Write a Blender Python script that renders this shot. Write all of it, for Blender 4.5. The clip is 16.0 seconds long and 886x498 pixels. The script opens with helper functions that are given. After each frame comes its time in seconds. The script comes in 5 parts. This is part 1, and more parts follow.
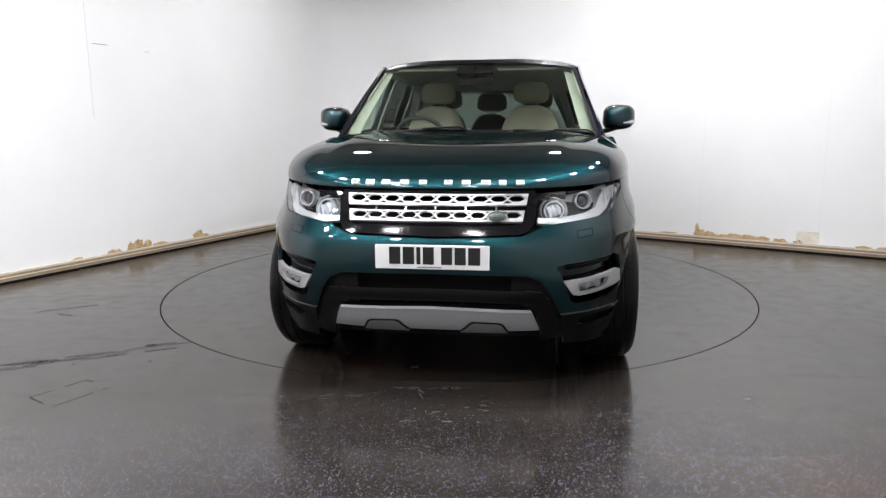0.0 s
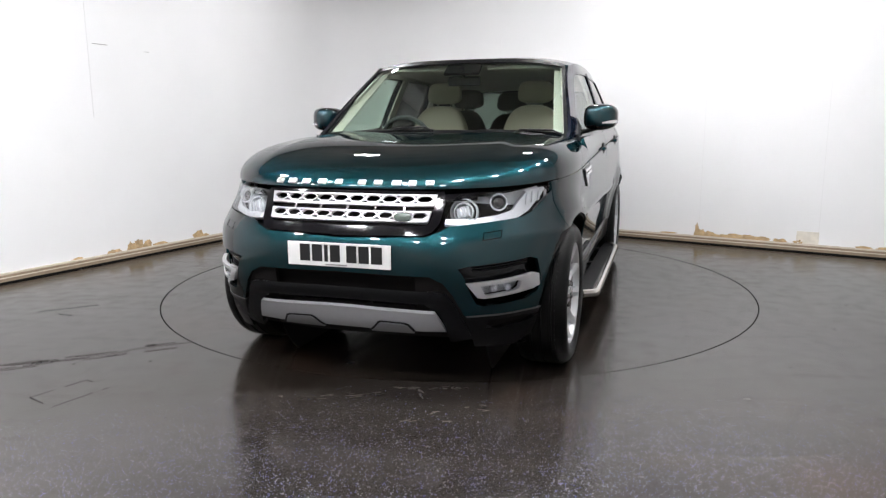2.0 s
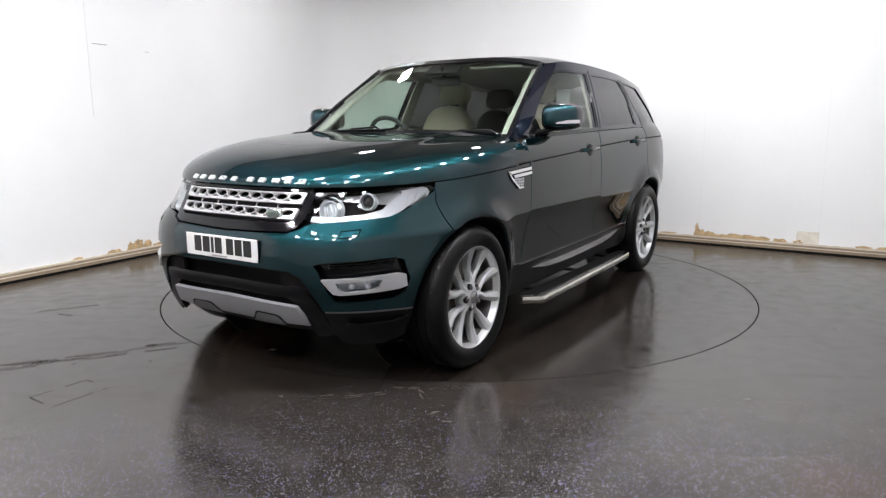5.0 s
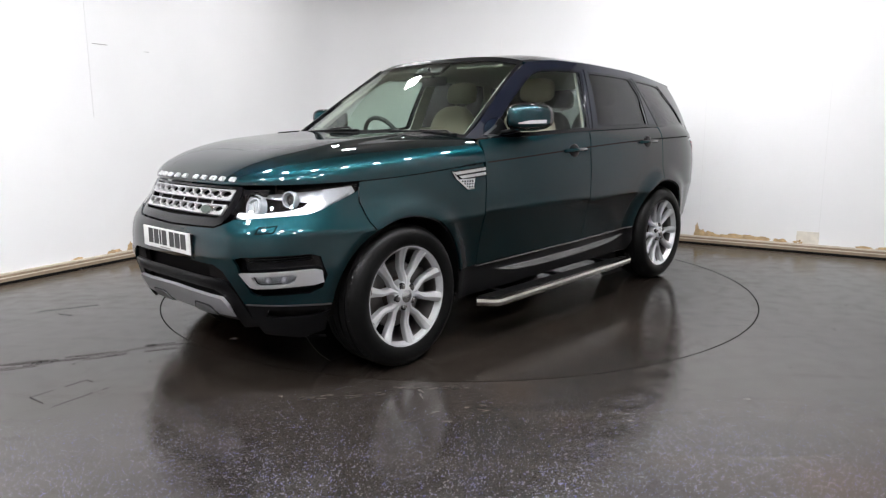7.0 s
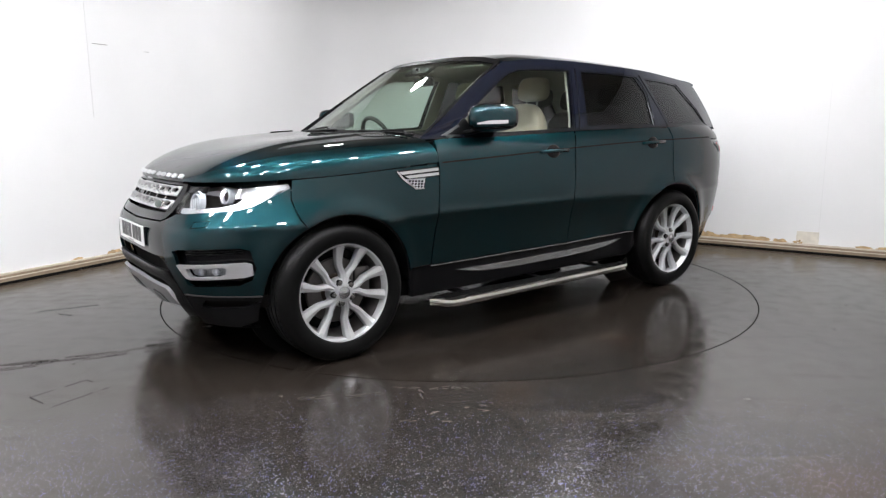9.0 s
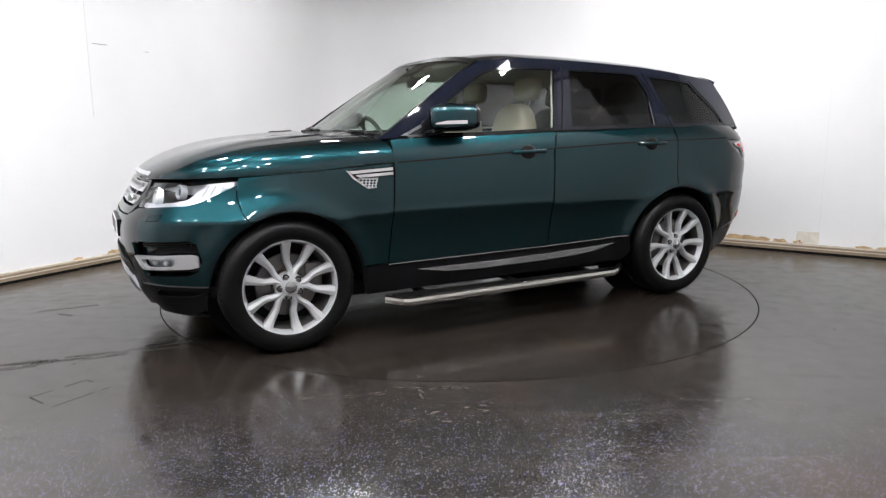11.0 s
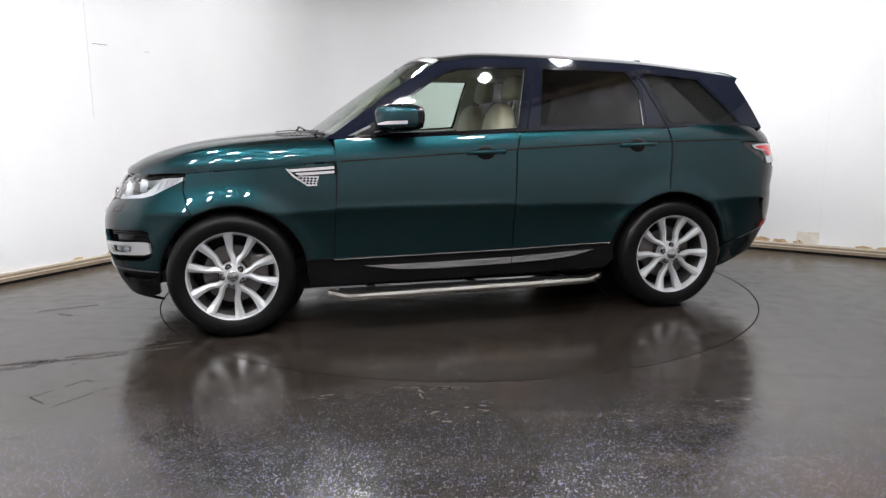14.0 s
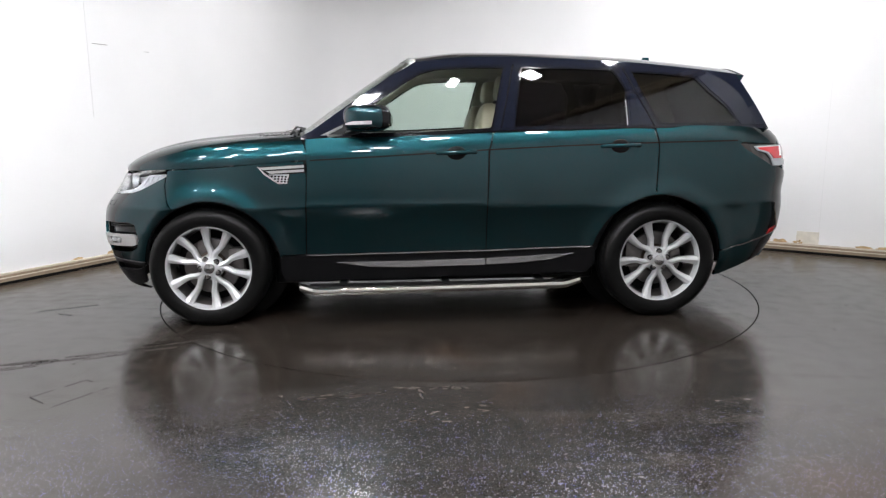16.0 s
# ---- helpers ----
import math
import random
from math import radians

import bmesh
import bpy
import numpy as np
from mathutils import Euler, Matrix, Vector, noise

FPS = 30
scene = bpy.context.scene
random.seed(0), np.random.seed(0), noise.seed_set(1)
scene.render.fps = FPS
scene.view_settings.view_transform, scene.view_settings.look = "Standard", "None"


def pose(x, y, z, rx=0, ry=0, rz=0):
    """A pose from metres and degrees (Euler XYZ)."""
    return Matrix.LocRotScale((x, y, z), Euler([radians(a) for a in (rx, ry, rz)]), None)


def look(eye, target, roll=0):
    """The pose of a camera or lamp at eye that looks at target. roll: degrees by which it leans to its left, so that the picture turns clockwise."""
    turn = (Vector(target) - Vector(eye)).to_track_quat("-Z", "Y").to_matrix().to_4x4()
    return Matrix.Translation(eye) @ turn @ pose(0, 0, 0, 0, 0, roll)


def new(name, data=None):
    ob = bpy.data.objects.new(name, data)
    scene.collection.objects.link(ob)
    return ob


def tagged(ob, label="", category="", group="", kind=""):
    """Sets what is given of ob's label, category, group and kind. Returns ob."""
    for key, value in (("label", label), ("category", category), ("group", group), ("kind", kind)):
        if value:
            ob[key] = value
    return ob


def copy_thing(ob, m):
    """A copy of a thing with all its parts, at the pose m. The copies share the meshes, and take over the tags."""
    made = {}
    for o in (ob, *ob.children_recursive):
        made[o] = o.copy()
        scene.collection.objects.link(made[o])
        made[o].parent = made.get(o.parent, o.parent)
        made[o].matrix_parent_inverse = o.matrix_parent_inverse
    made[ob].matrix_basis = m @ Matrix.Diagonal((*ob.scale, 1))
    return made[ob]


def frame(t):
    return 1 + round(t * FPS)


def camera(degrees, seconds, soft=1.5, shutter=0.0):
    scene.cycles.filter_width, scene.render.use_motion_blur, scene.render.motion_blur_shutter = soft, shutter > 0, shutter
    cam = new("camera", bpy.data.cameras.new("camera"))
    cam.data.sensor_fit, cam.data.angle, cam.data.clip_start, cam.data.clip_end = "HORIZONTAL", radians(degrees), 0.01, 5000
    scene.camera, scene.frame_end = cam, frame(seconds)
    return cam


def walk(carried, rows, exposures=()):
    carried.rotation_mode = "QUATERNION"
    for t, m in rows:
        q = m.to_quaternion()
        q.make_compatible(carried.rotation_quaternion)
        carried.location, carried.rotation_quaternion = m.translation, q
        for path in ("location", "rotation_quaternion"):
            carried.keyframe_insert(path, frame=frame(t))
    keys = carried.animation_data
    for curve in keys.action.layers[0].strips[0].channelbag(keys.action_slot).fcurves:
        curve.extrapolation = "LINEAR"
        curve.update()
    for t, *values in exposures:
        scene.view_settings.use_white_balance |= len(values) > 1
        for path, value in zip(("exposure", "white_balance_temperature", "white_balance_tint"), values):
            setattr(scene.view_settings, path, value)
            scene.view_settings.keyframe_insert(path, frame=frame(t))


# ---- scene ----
from mathutils.geometry import delaunay_2d_cdt

cam = camera(65.01, 16.0, soft=1.3)
EYE = Vector((0, -5.583, 1.2745))
VIEW = look(EYE, EYE + Vector((-0.0199, 0.9841, -0.1766)), -0.32)
walk(cam, [(0.0, VIEW), (16.0, VIEW)], exposures=[(0.0, 0.0), (16.0, 0.0)])

# ---- light ----
world = bpy.data.worlds.new("world")
world.use_nodes = True
world.node_tree.nodes["Background"].inputs[0].default_value = (0.8, 0.9, 1.0, 1)
world.node_tree.nodes["Background"].inputs[1].default_value = 0.02
scene.world = world
LAMP_POWER = 264.0
CEILING = 3.45

# ---- materials ----
def shader(name, color=(0.5, 0.5, 0.5), rough=0.5, metal=0.0, coat=0.0, coat_rough=0.03, grain=0.0, scale=20.0, bump=0.0,
           bump_scale=200.0, rough_var=0.0, spec=0.5, stretch=(1, 1, 1)):
    m = bpy.data.materials.new(name)
    m.use_nodes = True
    nt = m.node_tree
    b = nt.nodes["Principled BSDF"]
    b.inputs["Base Color"].default_value = (*color, 1)
    b.inputs["Roughness"].default_value = rough
    b.inputs["Metallic"].default_value = metal
    b.inputs["Coat Weight"].default_value = coat
    b.inputs["Coat Roughness"].default_value = coat_rough
    b.inputs["Specular IOR Level"].default_value = spec
    if grain or bump or rough_var:
        co = nt.nodes.new("ShaderNodeTexCoord")
        mp = nt.nodes.new("ShaderNodeMapping")
        mp.inputs["Scale"].default_value = stretch
        nt.links.new(co.outputs["Object"], mp.inputs["Vector"])
    if grain or rough_var:
        n = nt.nodes.new("ShaderNodeTexNoise")
        n.inputs["Scale"].default_value, n.inputs["Detail"].default_value = scale, 6
        nt.links.new(mp.outputs[0], n.inputs["Vector"])
        if grain:
            r = nt.nodes.new("ShaderNodeMix")
            r.data_type = "RGBA"
            r.inputs[6].default_value = (*[c * (1 - grain) for c in color], 1)
            r.inputs[7].default_value = (*[min(1, c * (1 + grain)) for c in color], 1)
            nt.links.new(n.outputs["Fac"], r.inputs[0])
            nt.links.new(r.outputs[2], b.inputs["Base Color"])
        if rough_var:
            q = nt.nodes.new("ShaderNodeMapRange")
            q.inputs[1].default_value, q.inputs[2].default_value = 0.3, 0.7
            q.inputs[3].default_value, q.inputs[4].default_value = max(0, rough - rough_var), rough + rough_var
            nt.links.new(n.outputs["Fac"], q.inputs[0])
            nt.links.new(q.outputs[0], b.inputs["Roughness"])
    if bump:
        n2 = nt.nodes.new("ShaderNodeTexNoise")
        n2.inputs["Scale"].default_value, n2.inputs["Detail"].default_value = bump_scale, 3
        nt.links.new(mp.outputs[0], n2.inputs["Vector"])
        bp = nt.nodes.new("ShaderNodeBump")
        bp.inputs["Strength"].default_value, bp.inputs["Distance"].default_value = bump, 0.002
        nt.links.new(n2.outputs["Fac"], bp.inputs["Height"])
        nt.links.new(bp.outputs[0], b.inputs["Normal"])
    return m


def glow(name, color, power):
    m = bpy.data.materials.new(name)
    m.use_nodes = True
    b = m.node_tree.nodes["Principled BSDF"]
    b.inputs["Base Color"].default_value = (0.9, 0.9, 0.9, 1)
    b.inputs["Emission Color"].default_value = (*color, 1)
    b.inputs["Emission Strength"].default_value = power
    return m


def pane_mat(name, tint, ior=1.5):
    m = bpy.data.materials.new(name)
    m.use_nodes = True
    nt = m.node_tree
    nt.nodes.remove(nt.nodes["Principled BSDF"])
    tr, gl, lw, pw, ma, mx = (nt.nodes.new(k) for k in ("ShaderNodeBsdfTransparent", "ShaderNodeBsdfGlossy", "ShaderNodeLayerWeight", "ShaderNodeMath", "ShaderNodeMath", "ShaderNodeMixShader"))
    tr.inputs[0].default_value = (*tint, 1)
    gl.inputs["Roughness"].default_value = 0.01
    lw.inputs["Blend"].default_value = 0.5
    pw.operation, pw.inputs[1].default_value = "POWER", 5
    f0 = ((ior - 1) / (ior + 1)) ** 2
    ma.operation, ma.inputs[1].default_value, ma.inputs[2].default_value = "MULTIPLY_ADD", 1 - f0, f0
    nt.links.new(lw.outputs["Facing"], pw.inputs[0])
    nt.links.new(pw.outputs[0], ma.inputs[0])
    nt.links.new(ma.outputs[0], mx.inputs[0])
    nt.links.new(tr.outputs[0], mx.inputs[1])
    nt.links.new(gl.outputs[0], mx.inputs[2])
    nt.links.new(mx.outputs[0], nt.nodes["Material Output"].inputs[0])
    return m


def paint_mat():
    m = shader("green_metallic_paint", (0.002, 0.024, 0.024), 0.37, 1.0, 0.95, 0.012)
    nt = m.node_tree
    b = nt.nodes["Principled BSDF"]
    co, v, r = nt.nodes.new("ShaderNodeTexCoord"), nt.nodes.new("ShaderNodeTexVoronoi"), nt.nodes.new("ShaderNodeMix")
    v.inputs["Scale"].default_value = 1500
    r.data_type = "RGBA"
    r.inputs[6].default_value, r.inputs[7].default_value = (0.0046, 0.0275, 0.0335, 1), (0.0088, 0.049, 0.059, 1)
    nt.links.new(co.outputs["Object"], v.inputs["Vector"])
    nt.links.new(v.outputs["Color"], r.inputs[0])
    nt.links.new(r.outputs[2], b.inputs["Base Color"])
    b.inputs["Coat IOR"].default_value = 1.5
    b.inputs["Specular Tint"].default_value = (0.012, 0.05, 0.055, 1)
    return m


def floor_mat(name, glitter, tone):
    """Brown-grey resin sheet, wet-looking gloss, with glitter chips."""
    m = bpy.data.materials.new(name)
    m.use_nodes = True
    nt = m.node_tree
    b = nt.nodes["Principled BSDF"]
    co = nt.nodes.new("ShaderNodeTexCoord")
    big, fine, mix, mr = nt.nodes.new("ShaderNodeTexNoise"), nt.nodes.new("ShaderNodeTexNoise"), nt.nodes.new("ShaderNodeMix"), nt.nodes.new("ShaderNodeMapRange")
    big.inputs["Scale"].default_value, big.inputs["Detail"].default_value, big.inputs["Roughness"].default_value = 1.3, 8, 0.62
    fine.inputs["Scale"].default_value, fine.inputs["Detail"].default_value = 9, 8
    mix.data_type = "RGBA"
    mix.inputs[6].default_value = (*[c * 0.75 for c in tone], 1)
    mix.inputs[7].default_value = (*[c * 1.3 for c in tone], 1)
    for n in (big, fine):
        nt.links.new(co.outputs["Object"], n.inputs["Vector"])
    nt.links.new(big.outputs["Fac"], mix.inputs[0])
    nt.links.new(fine.outputs["Fac"], mr.inputs[0])
    mr.inputs[1].default_value, mr.inputs[2].default_value = 0.3, 0.75
    mr.inputs[3].default_value, mr.inputs[4].default_value = 0.11, 0.26
    nt.links.new(mr.outputs[0], b.inputs["Roughness"])
    rust, rr, rm = nt.nodes.new("ShaderNodeTexNoise"), nt.nodes.new("ShaderNodeMapRange"), nt.nodes.new("ShaderNodeMix")
    rust.inputs["Scale"].default_value, rust.inputs["Detail"].default_value = 0.8, 7
    nt.links.new(co.outputs["Object"], rust.inputs["Vector"])
    nt.links.new(rust.outputs["Fac"], rr.inputs[0])
    rr.inputs[1].default_value, rr.inputs[2].default_value, rr.inputs[4].default_value = 0.56, 0.72, 0.7
    rm.data_type = "RGBA"
    rm.inputs[7].default_value = (0.055, 0.032, 0.02, 1)
    nt.links.new(rr.outputs[0], rm.inputs[0])
    nt.links.new(mix.outputs[2], rm.inputs[6])
    color = rm.outputs[2]
    # drying streaks and mop marks, long in one direction
    sm, sn, sr, sx, ad = (nt.nodes.new(k) for k in ("ShaderNodeMapping", "ShaderNodeTexNoise", "ShaderNodeMapRange", "ShaderNodeMix", "ShaderNodeMath"))
    sm.inputs["Scale"].default_value, sm.inputs["Rotation"].default_value = (0.45, 3.4, 1), (0, 0, radians(-14))
    sn.inputs["Scale"].default_value, sn.inputs["Detail"].default_value, sn.inputs["Roughness"].default_value, sn.inputs["Distortion"].default_value = 1.6, 9, 0.66, 0.5
    sr.inputs[1].default_value, sr.inputs[2].default_value, sr.inputs[4].default_value = 0.53, 0.7, 0.75
    nt.links.new(co.outputs["Object"], sm.inputs["Vector"])
    nt.links.new(sm.outputs[0], sn.inputs["Vector"])
    nt.links.new(sn.outputs["Fac"], sr.inputs[0])
    sx.data_type = "RGBA"
    sx.inputs[7].default_value = (*[c * 2.1 for c in tone], 1)
    nt.links.new(sr.outputs[0], sx.inputs[0])
    nt.links.new(color, sx.inputs[6])
    color = sx.outputs[2]
    ad.operation, ad.inputs[1].default_value = "MULTIPLY_ADD", 0.09
    nt.links.new(sr.outputs[0], ad.inputs[0])
    nt.links.new(mr.outputs[0], ad.inputs[2])
    nt.links.new(ad.outputs[0], b.inputs["Roughness"])
    if glitter:
        vo, pick, dot, mul, tint, mm = (nt.nodes.new(k) for k in ("ShaderNodeTexVoronoi", "ShaderNodeMath", "ShaderNodeMath", "ShaderNodeMath", "ShaderNodeMix", "ShaderNodeMix"))
        sep = nt.nodes.new("ShaderNodeSeparateColor")
        vo.inputs["Scale"].default_value = 190
        nt.links.new(co.outputs["Object"], vo.inputs["Vector"])
        nt.links.new(vo.outputs["Color"], sep.inputs[0])
        pick.operation = "GREATER_THAN"
        nt.links.new(sep.outputs[0], pick.inputs[0])
        xyz, wob, thin = nt.nodes.new("ShaderNodeSeparateXYZ"), nt.nodes.new("ShaderNodeMath"), nt.nodes.new("ShaderNodeMapRange")
        nt.links.new(co.outputs["Object"], xyz.inputs[0])
        wob.operation, wob.inputs[1].default_value = "MULTIPLY_ADD", 0.9
        nt.links.new(big.outputs["Fac"], wob.inputs[0])
        nt.links.new(xyz.outputs["Y"], wob.inputs[2])
        thin.inputs[1].default_value, thin.inputs[2].default_value = -2.65, -1.85
        thin.inputs[3].default_value, thin.inputs[4].default_value = 0.78, 1.0
        nt.links.new(wob.outputs[0], thin.inputs[0])
        nt.links.new(thin.outputs[0], pick.inputs[1])
        dot.operation, dot.inputs[1].default_value = "LESS_THAN", 0.28
        nt.links.new(vo.outputs["Distance"], dot.inputs[0])
        mul.operation = "MULTIPLY"
        nt.links.new(pick.outputs[0], mul.inputs[0])
        nt.links.new(dot.outputs[0], mul.inputs[1])
        tint.data_type = "RGBA"
        tint.inputs[6].default_value, tint.inputs[7].default_value = (0.12, 0.15, 0.62, 1), (0.62, 0.62, 0.66, 1)
        nt.links.new(sep.outputs[1], tint.inputs[0])
        mm.data_type = "RGBA"
        nt.links.new(mul.outputs[0], mm.inputs[0])
        nt.links.new(color, mm.inputs[6])
        nt.links.new(tint.outputs[2], mm.inputs[7])
        color = mm.outputs[2]
    nt.links.new(color, b.inputs["Base Color"])
    bp, bn = nt.nodes.new("ShaderNodeBump"), nt.nodes.new("ShaderNodeTexNoise")
    bn.inputs["Scale"].default_value, bn.inputs["Detail"].default_value = 160 if glitter else 40, 4
    nt.links.new(co.outputs["Object"], bn.inputs["Vector"])
    nt.links.new(bn.outputs["Fac"], bp.inputs["Height"])
    bp.inputs["Strength"].default_value, bp.inputs["Distance"].default_value = 0.12 if glitter else 0.035, 0.002
    nt.links.new(bp.outputs[0], b.inputs["Normal"])
    return m


PAINT = paint_mat()
WALL = shader("white_painted_board", (0.82, 0.82, 0.82), 0.7, grain=0.035, scale=1.6, bump=0.12, bump_scale=60)
GREYWALL = shader("back_wall_paint", (0.38, 0.375, 0.37), 0.8, grain=0.15, scale=1.0)
CEIL = shader("dark_ceiling", (0.32, 0.285, 0.26), 0.8, grain=0.3, scale=2)
FLOOR = floor_mat("glitter_resin", True, (0.0245, 0.0205, 0.018))
OLDFLOOR = floor_mat("brown_resin", False, (0.018, 0.0145, 0.012))
TRIM = shader("aged_timber_trim", (0.27, 0.205, 0.14), 0.6, grain=0.35, scale=9, bump=0.4, bump_scale=60, stretch=(1, 1, 6))
TRIMTOP = shader("pale_trim_edge", (0.6, 0.53, 0.43), 0.6, grain=0.3, scale=14)
PLASTER = shader("crumbled_plaster", (0.5, 0.36, 0.2), 0.9, grain=0.75, scale=22, bump=0.9, bump_scale=60)
GAPMAT = shader("dark_joint", (0.008, 0.007, 0.007), 0.8, spec=0.1)
SCUFF = shader("pale_scuff", (0.05, 0.043, 0.038), 0.4, grain=0.4, scale=30)
SEAM = shader("wall_seam", (0.76, 0.76, 0.755), 0.8)
MARK = shader("grey_mark", (0.3, 0.29, 0.28), 0.8)
BLACKP = shader("black_textured_plastic", (0.0045, 0.0045, 0.005), 0.32, spec=0.12, grain=0.2, scale=60, bump=0.3, bump_scale=500)
GLOSSB = shader("gloss_black", (0.004, 0.004, 0.005), 0.09, spec=0.3)
# Real film on the pillar covers; on side_frame it paints a dark reflection.
PILLAR_FILM_SHADE = shader("pillar_film", (0.006, 0.008, 0.016), 0.05, spec=0.4)
SILVER = shader("satin_silver", (0.5, 0.5, 0.51), 0.2, metal=0.95, grain=0.04, scale=60)
SATIN = shader("satin_trim", (0.55, 0.55, 0.56), 0.3, metal=0.6, grain=0.04, scale=60)
SKID = shader("grey_skid_paint", (0.33, 0.33, 0.34), 0.36, metal=0.35, grain=0.05, scale=40)
STRIP = shader("bright_strip", (0.5, 0.5, 0.51), 0.2, metal=0.85)
EDGE = shader("grey_edge", (0.06, 0.06, 0.062), 0.35)
CHROME = shader("chrome", (0.85, 0.85, 0.86), 0.07, metal=1.0)
STEEL = shader("polished_steel", (0.72, 0.69, 0.65), 0.14, metal=1.0, rough_var=0.04, scale=20)
ALLOY = shader("alloy_silver", (0.56, 0.57, 0.58), 0.3, metal=0.6, coat=0.4, grain=0.04, scale=200)
# Iron of brakes and axles; on the barrel sleeve it stands for shade.
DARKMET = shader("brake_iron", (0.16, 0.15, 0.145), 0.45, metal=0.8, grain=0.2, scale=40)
RUST = shader("hub_rust", (0.045, 0.03, 0.022), 0.8, grain=0.4, scale=40)
RUBBER = shader("tyre_rubber", (0.004, 0.004, 0.004), 0.36, spec=0.14, grain=0.25, scale=30, bump=0.25, bump_scale=300)
PLATEW = shader("plate_white", (0.74, 0.74, 0.73), 0.3)
PLATEB = shader("plate_black", (0.01, 0.01, 0.01), 0.4)
GLASS = pane_mat("clear_glass", (0.90, 0.95, 0.92))
WSGLASS = pane_mat("windscreen_glass", (0.80, 0.88, 0.83))
PRIVACY = pane_mat("privacy_glass", (0.3, 0.29, 0.3))
LENS = pane_mat("lamp_lens", (0.95, 0.96, 0.97), 1.45)
REFLECTOR = shader("lamp_reflector", (0.66, 0.67, 0.69), 0.34, metal=0.8, grain=0.2, scale=120, bump=0.4, bump_scale=90)
LAMPGREY = shader("lamp_inner_grey", (0.5, 0.51, 0.53), 0.28, metal=0.7)
LAMPWHITE = shader("lamp_white_guide", (0.6, 0.62, 0.64), 0.2, metal=0.35)
LAMPDARK = shader("tail_lamp_smoke", (0.03, 0.026, 0.026), 0.1, coat=0.6)
BADGE = shader("badge_green", (0.1, 0.125, 0.11), 0.35, metal=0.3)
# Skid grey made darker, to paint shade on the pocket faces.
POCKET_SHADE = shader("grey_pocket_shade", (0.17, 0.17, 0.175), 0.4, metal=0.3)
REDLENS = shader("red_lens", (0.55, 0.02, 0.025), 0.12, coat=1)
LEATHER = shader("cream_leather", (0.30, 0.255, 0.195), 0.5, grain=0.06, scale=40, bump=0.25, bump_scale=260)
LINING = shader("cream_headlining", (0.47, 0.46, 0.40), 0.9, grain=0.04, scale=80)
DASH = shader("dark_dashboard", (0.03, 0.034, 0.034), 0.6, grain=0.15, scale=80, bump=0.2, bump_scale=400)
# Dark load-space lining; on the rear seats it paints in backlit shade.
LINING_SEAT_SHADE = shader("dark_lining_seat_shade", (0.035, 0.033, 0.03), 0.6, grain=0.1, scale=60)
LED = glow("led_panel", (0.985, 0.985, 1.015), LAMP_POWER)

# ---- mesh helpers ----
def part(name, bm, material, parent=None, label="", smooth=False):
    me = bpy.data.meshes.new(name)
    bmesh.ops.recalc_face_normals(bm, faces=bm.faces)
    bm.to_mesh(me)
    bm.free()
    me.materials.append(material)
    if smooth:
        me.shade_smooth()
        me.set_sharp_from_angle(angle=radians(38))
    ob = new(name, me)
    ob.parent = parent
    if label:
        tagged(ob, label)
    return ob


def box_bm(size, centre=(0, 0, 0), bevel=0.0, seg=2, turn=None):
    bm = bmesh.new()
    bmesh.ops.create_cube(bm, size=1)
    bmesh.ops.scale(bm, vec=size, verts=bm.verts)
    if bevel:
        bmesh.ops.bevel(bm, geom=bm.edges[:], offset=bevel, segments=seg, affect="EDGES", profile=0.5)
    if turn:
        bmesh.ops.transform(bm, matrix=turn, verts=bm.verts)
    bmesh.ops.translate(bm, vec=centre, verts=bm.verts)
    return bm


def lathe_bm(profile, seg=64, axis="Y"):
    """Turns (radius, along) pairs round an axis."""
    bm = bmesh.new()
    rings = []
    for r, a in profile:
        ring = []
        for i in range(seg):
            c, s = math.cos(i * math.tau / seg), math.sin(i * math.tau / seg)
            ring.append(bm.verts.new((r * c, a, r * s) if axis == "Y" else ((a, r * c, r * s) if axis == "X" else (r * c, r * s, a))))
        rings.append(ring)
    for p, q in zip(rings, rings[1:]):
        for i in range(seg):
            bm.faces.new((p[i], p[(i + 1) % seg], q[(i + 1) % seg], q[i]))
    return bm


def tube_bm(points, radius, seg=10, flat=1.0):
    """A closed tube along points; flat squeezes it in z."""
    bm = bmesh.new()
    pts = [Vector(q) for q in points]
    rings = []
    for i, q in enumerate(pts):
        d = (pts[min(i + 1, len(pts) - 1)] - pts[max(i - 1, 0)]).normalized()
        side = d.cross(Vector((0, 0, 1)))
        side = side.normalized() if side.length > 1e-4 else Vector((1, 0, 0))
        up = side.cross(d)
        rings.append([bm.verts.new(q + radius * (math.cos(k * math.tau / seg) * side + flat * math.sin(k * math.tau / seg) * up)) for k in range(seg)])
    for p, q in zip(rings, rings[1:]):
        for k in range(seg):
            bm.faces.new((p[k], p[(k + 1) % seg], q[(k + 1) % seg], q[k]))
    bm.faces.new(rings[0])
    bm.faces.new(rings[-1])
    return bm


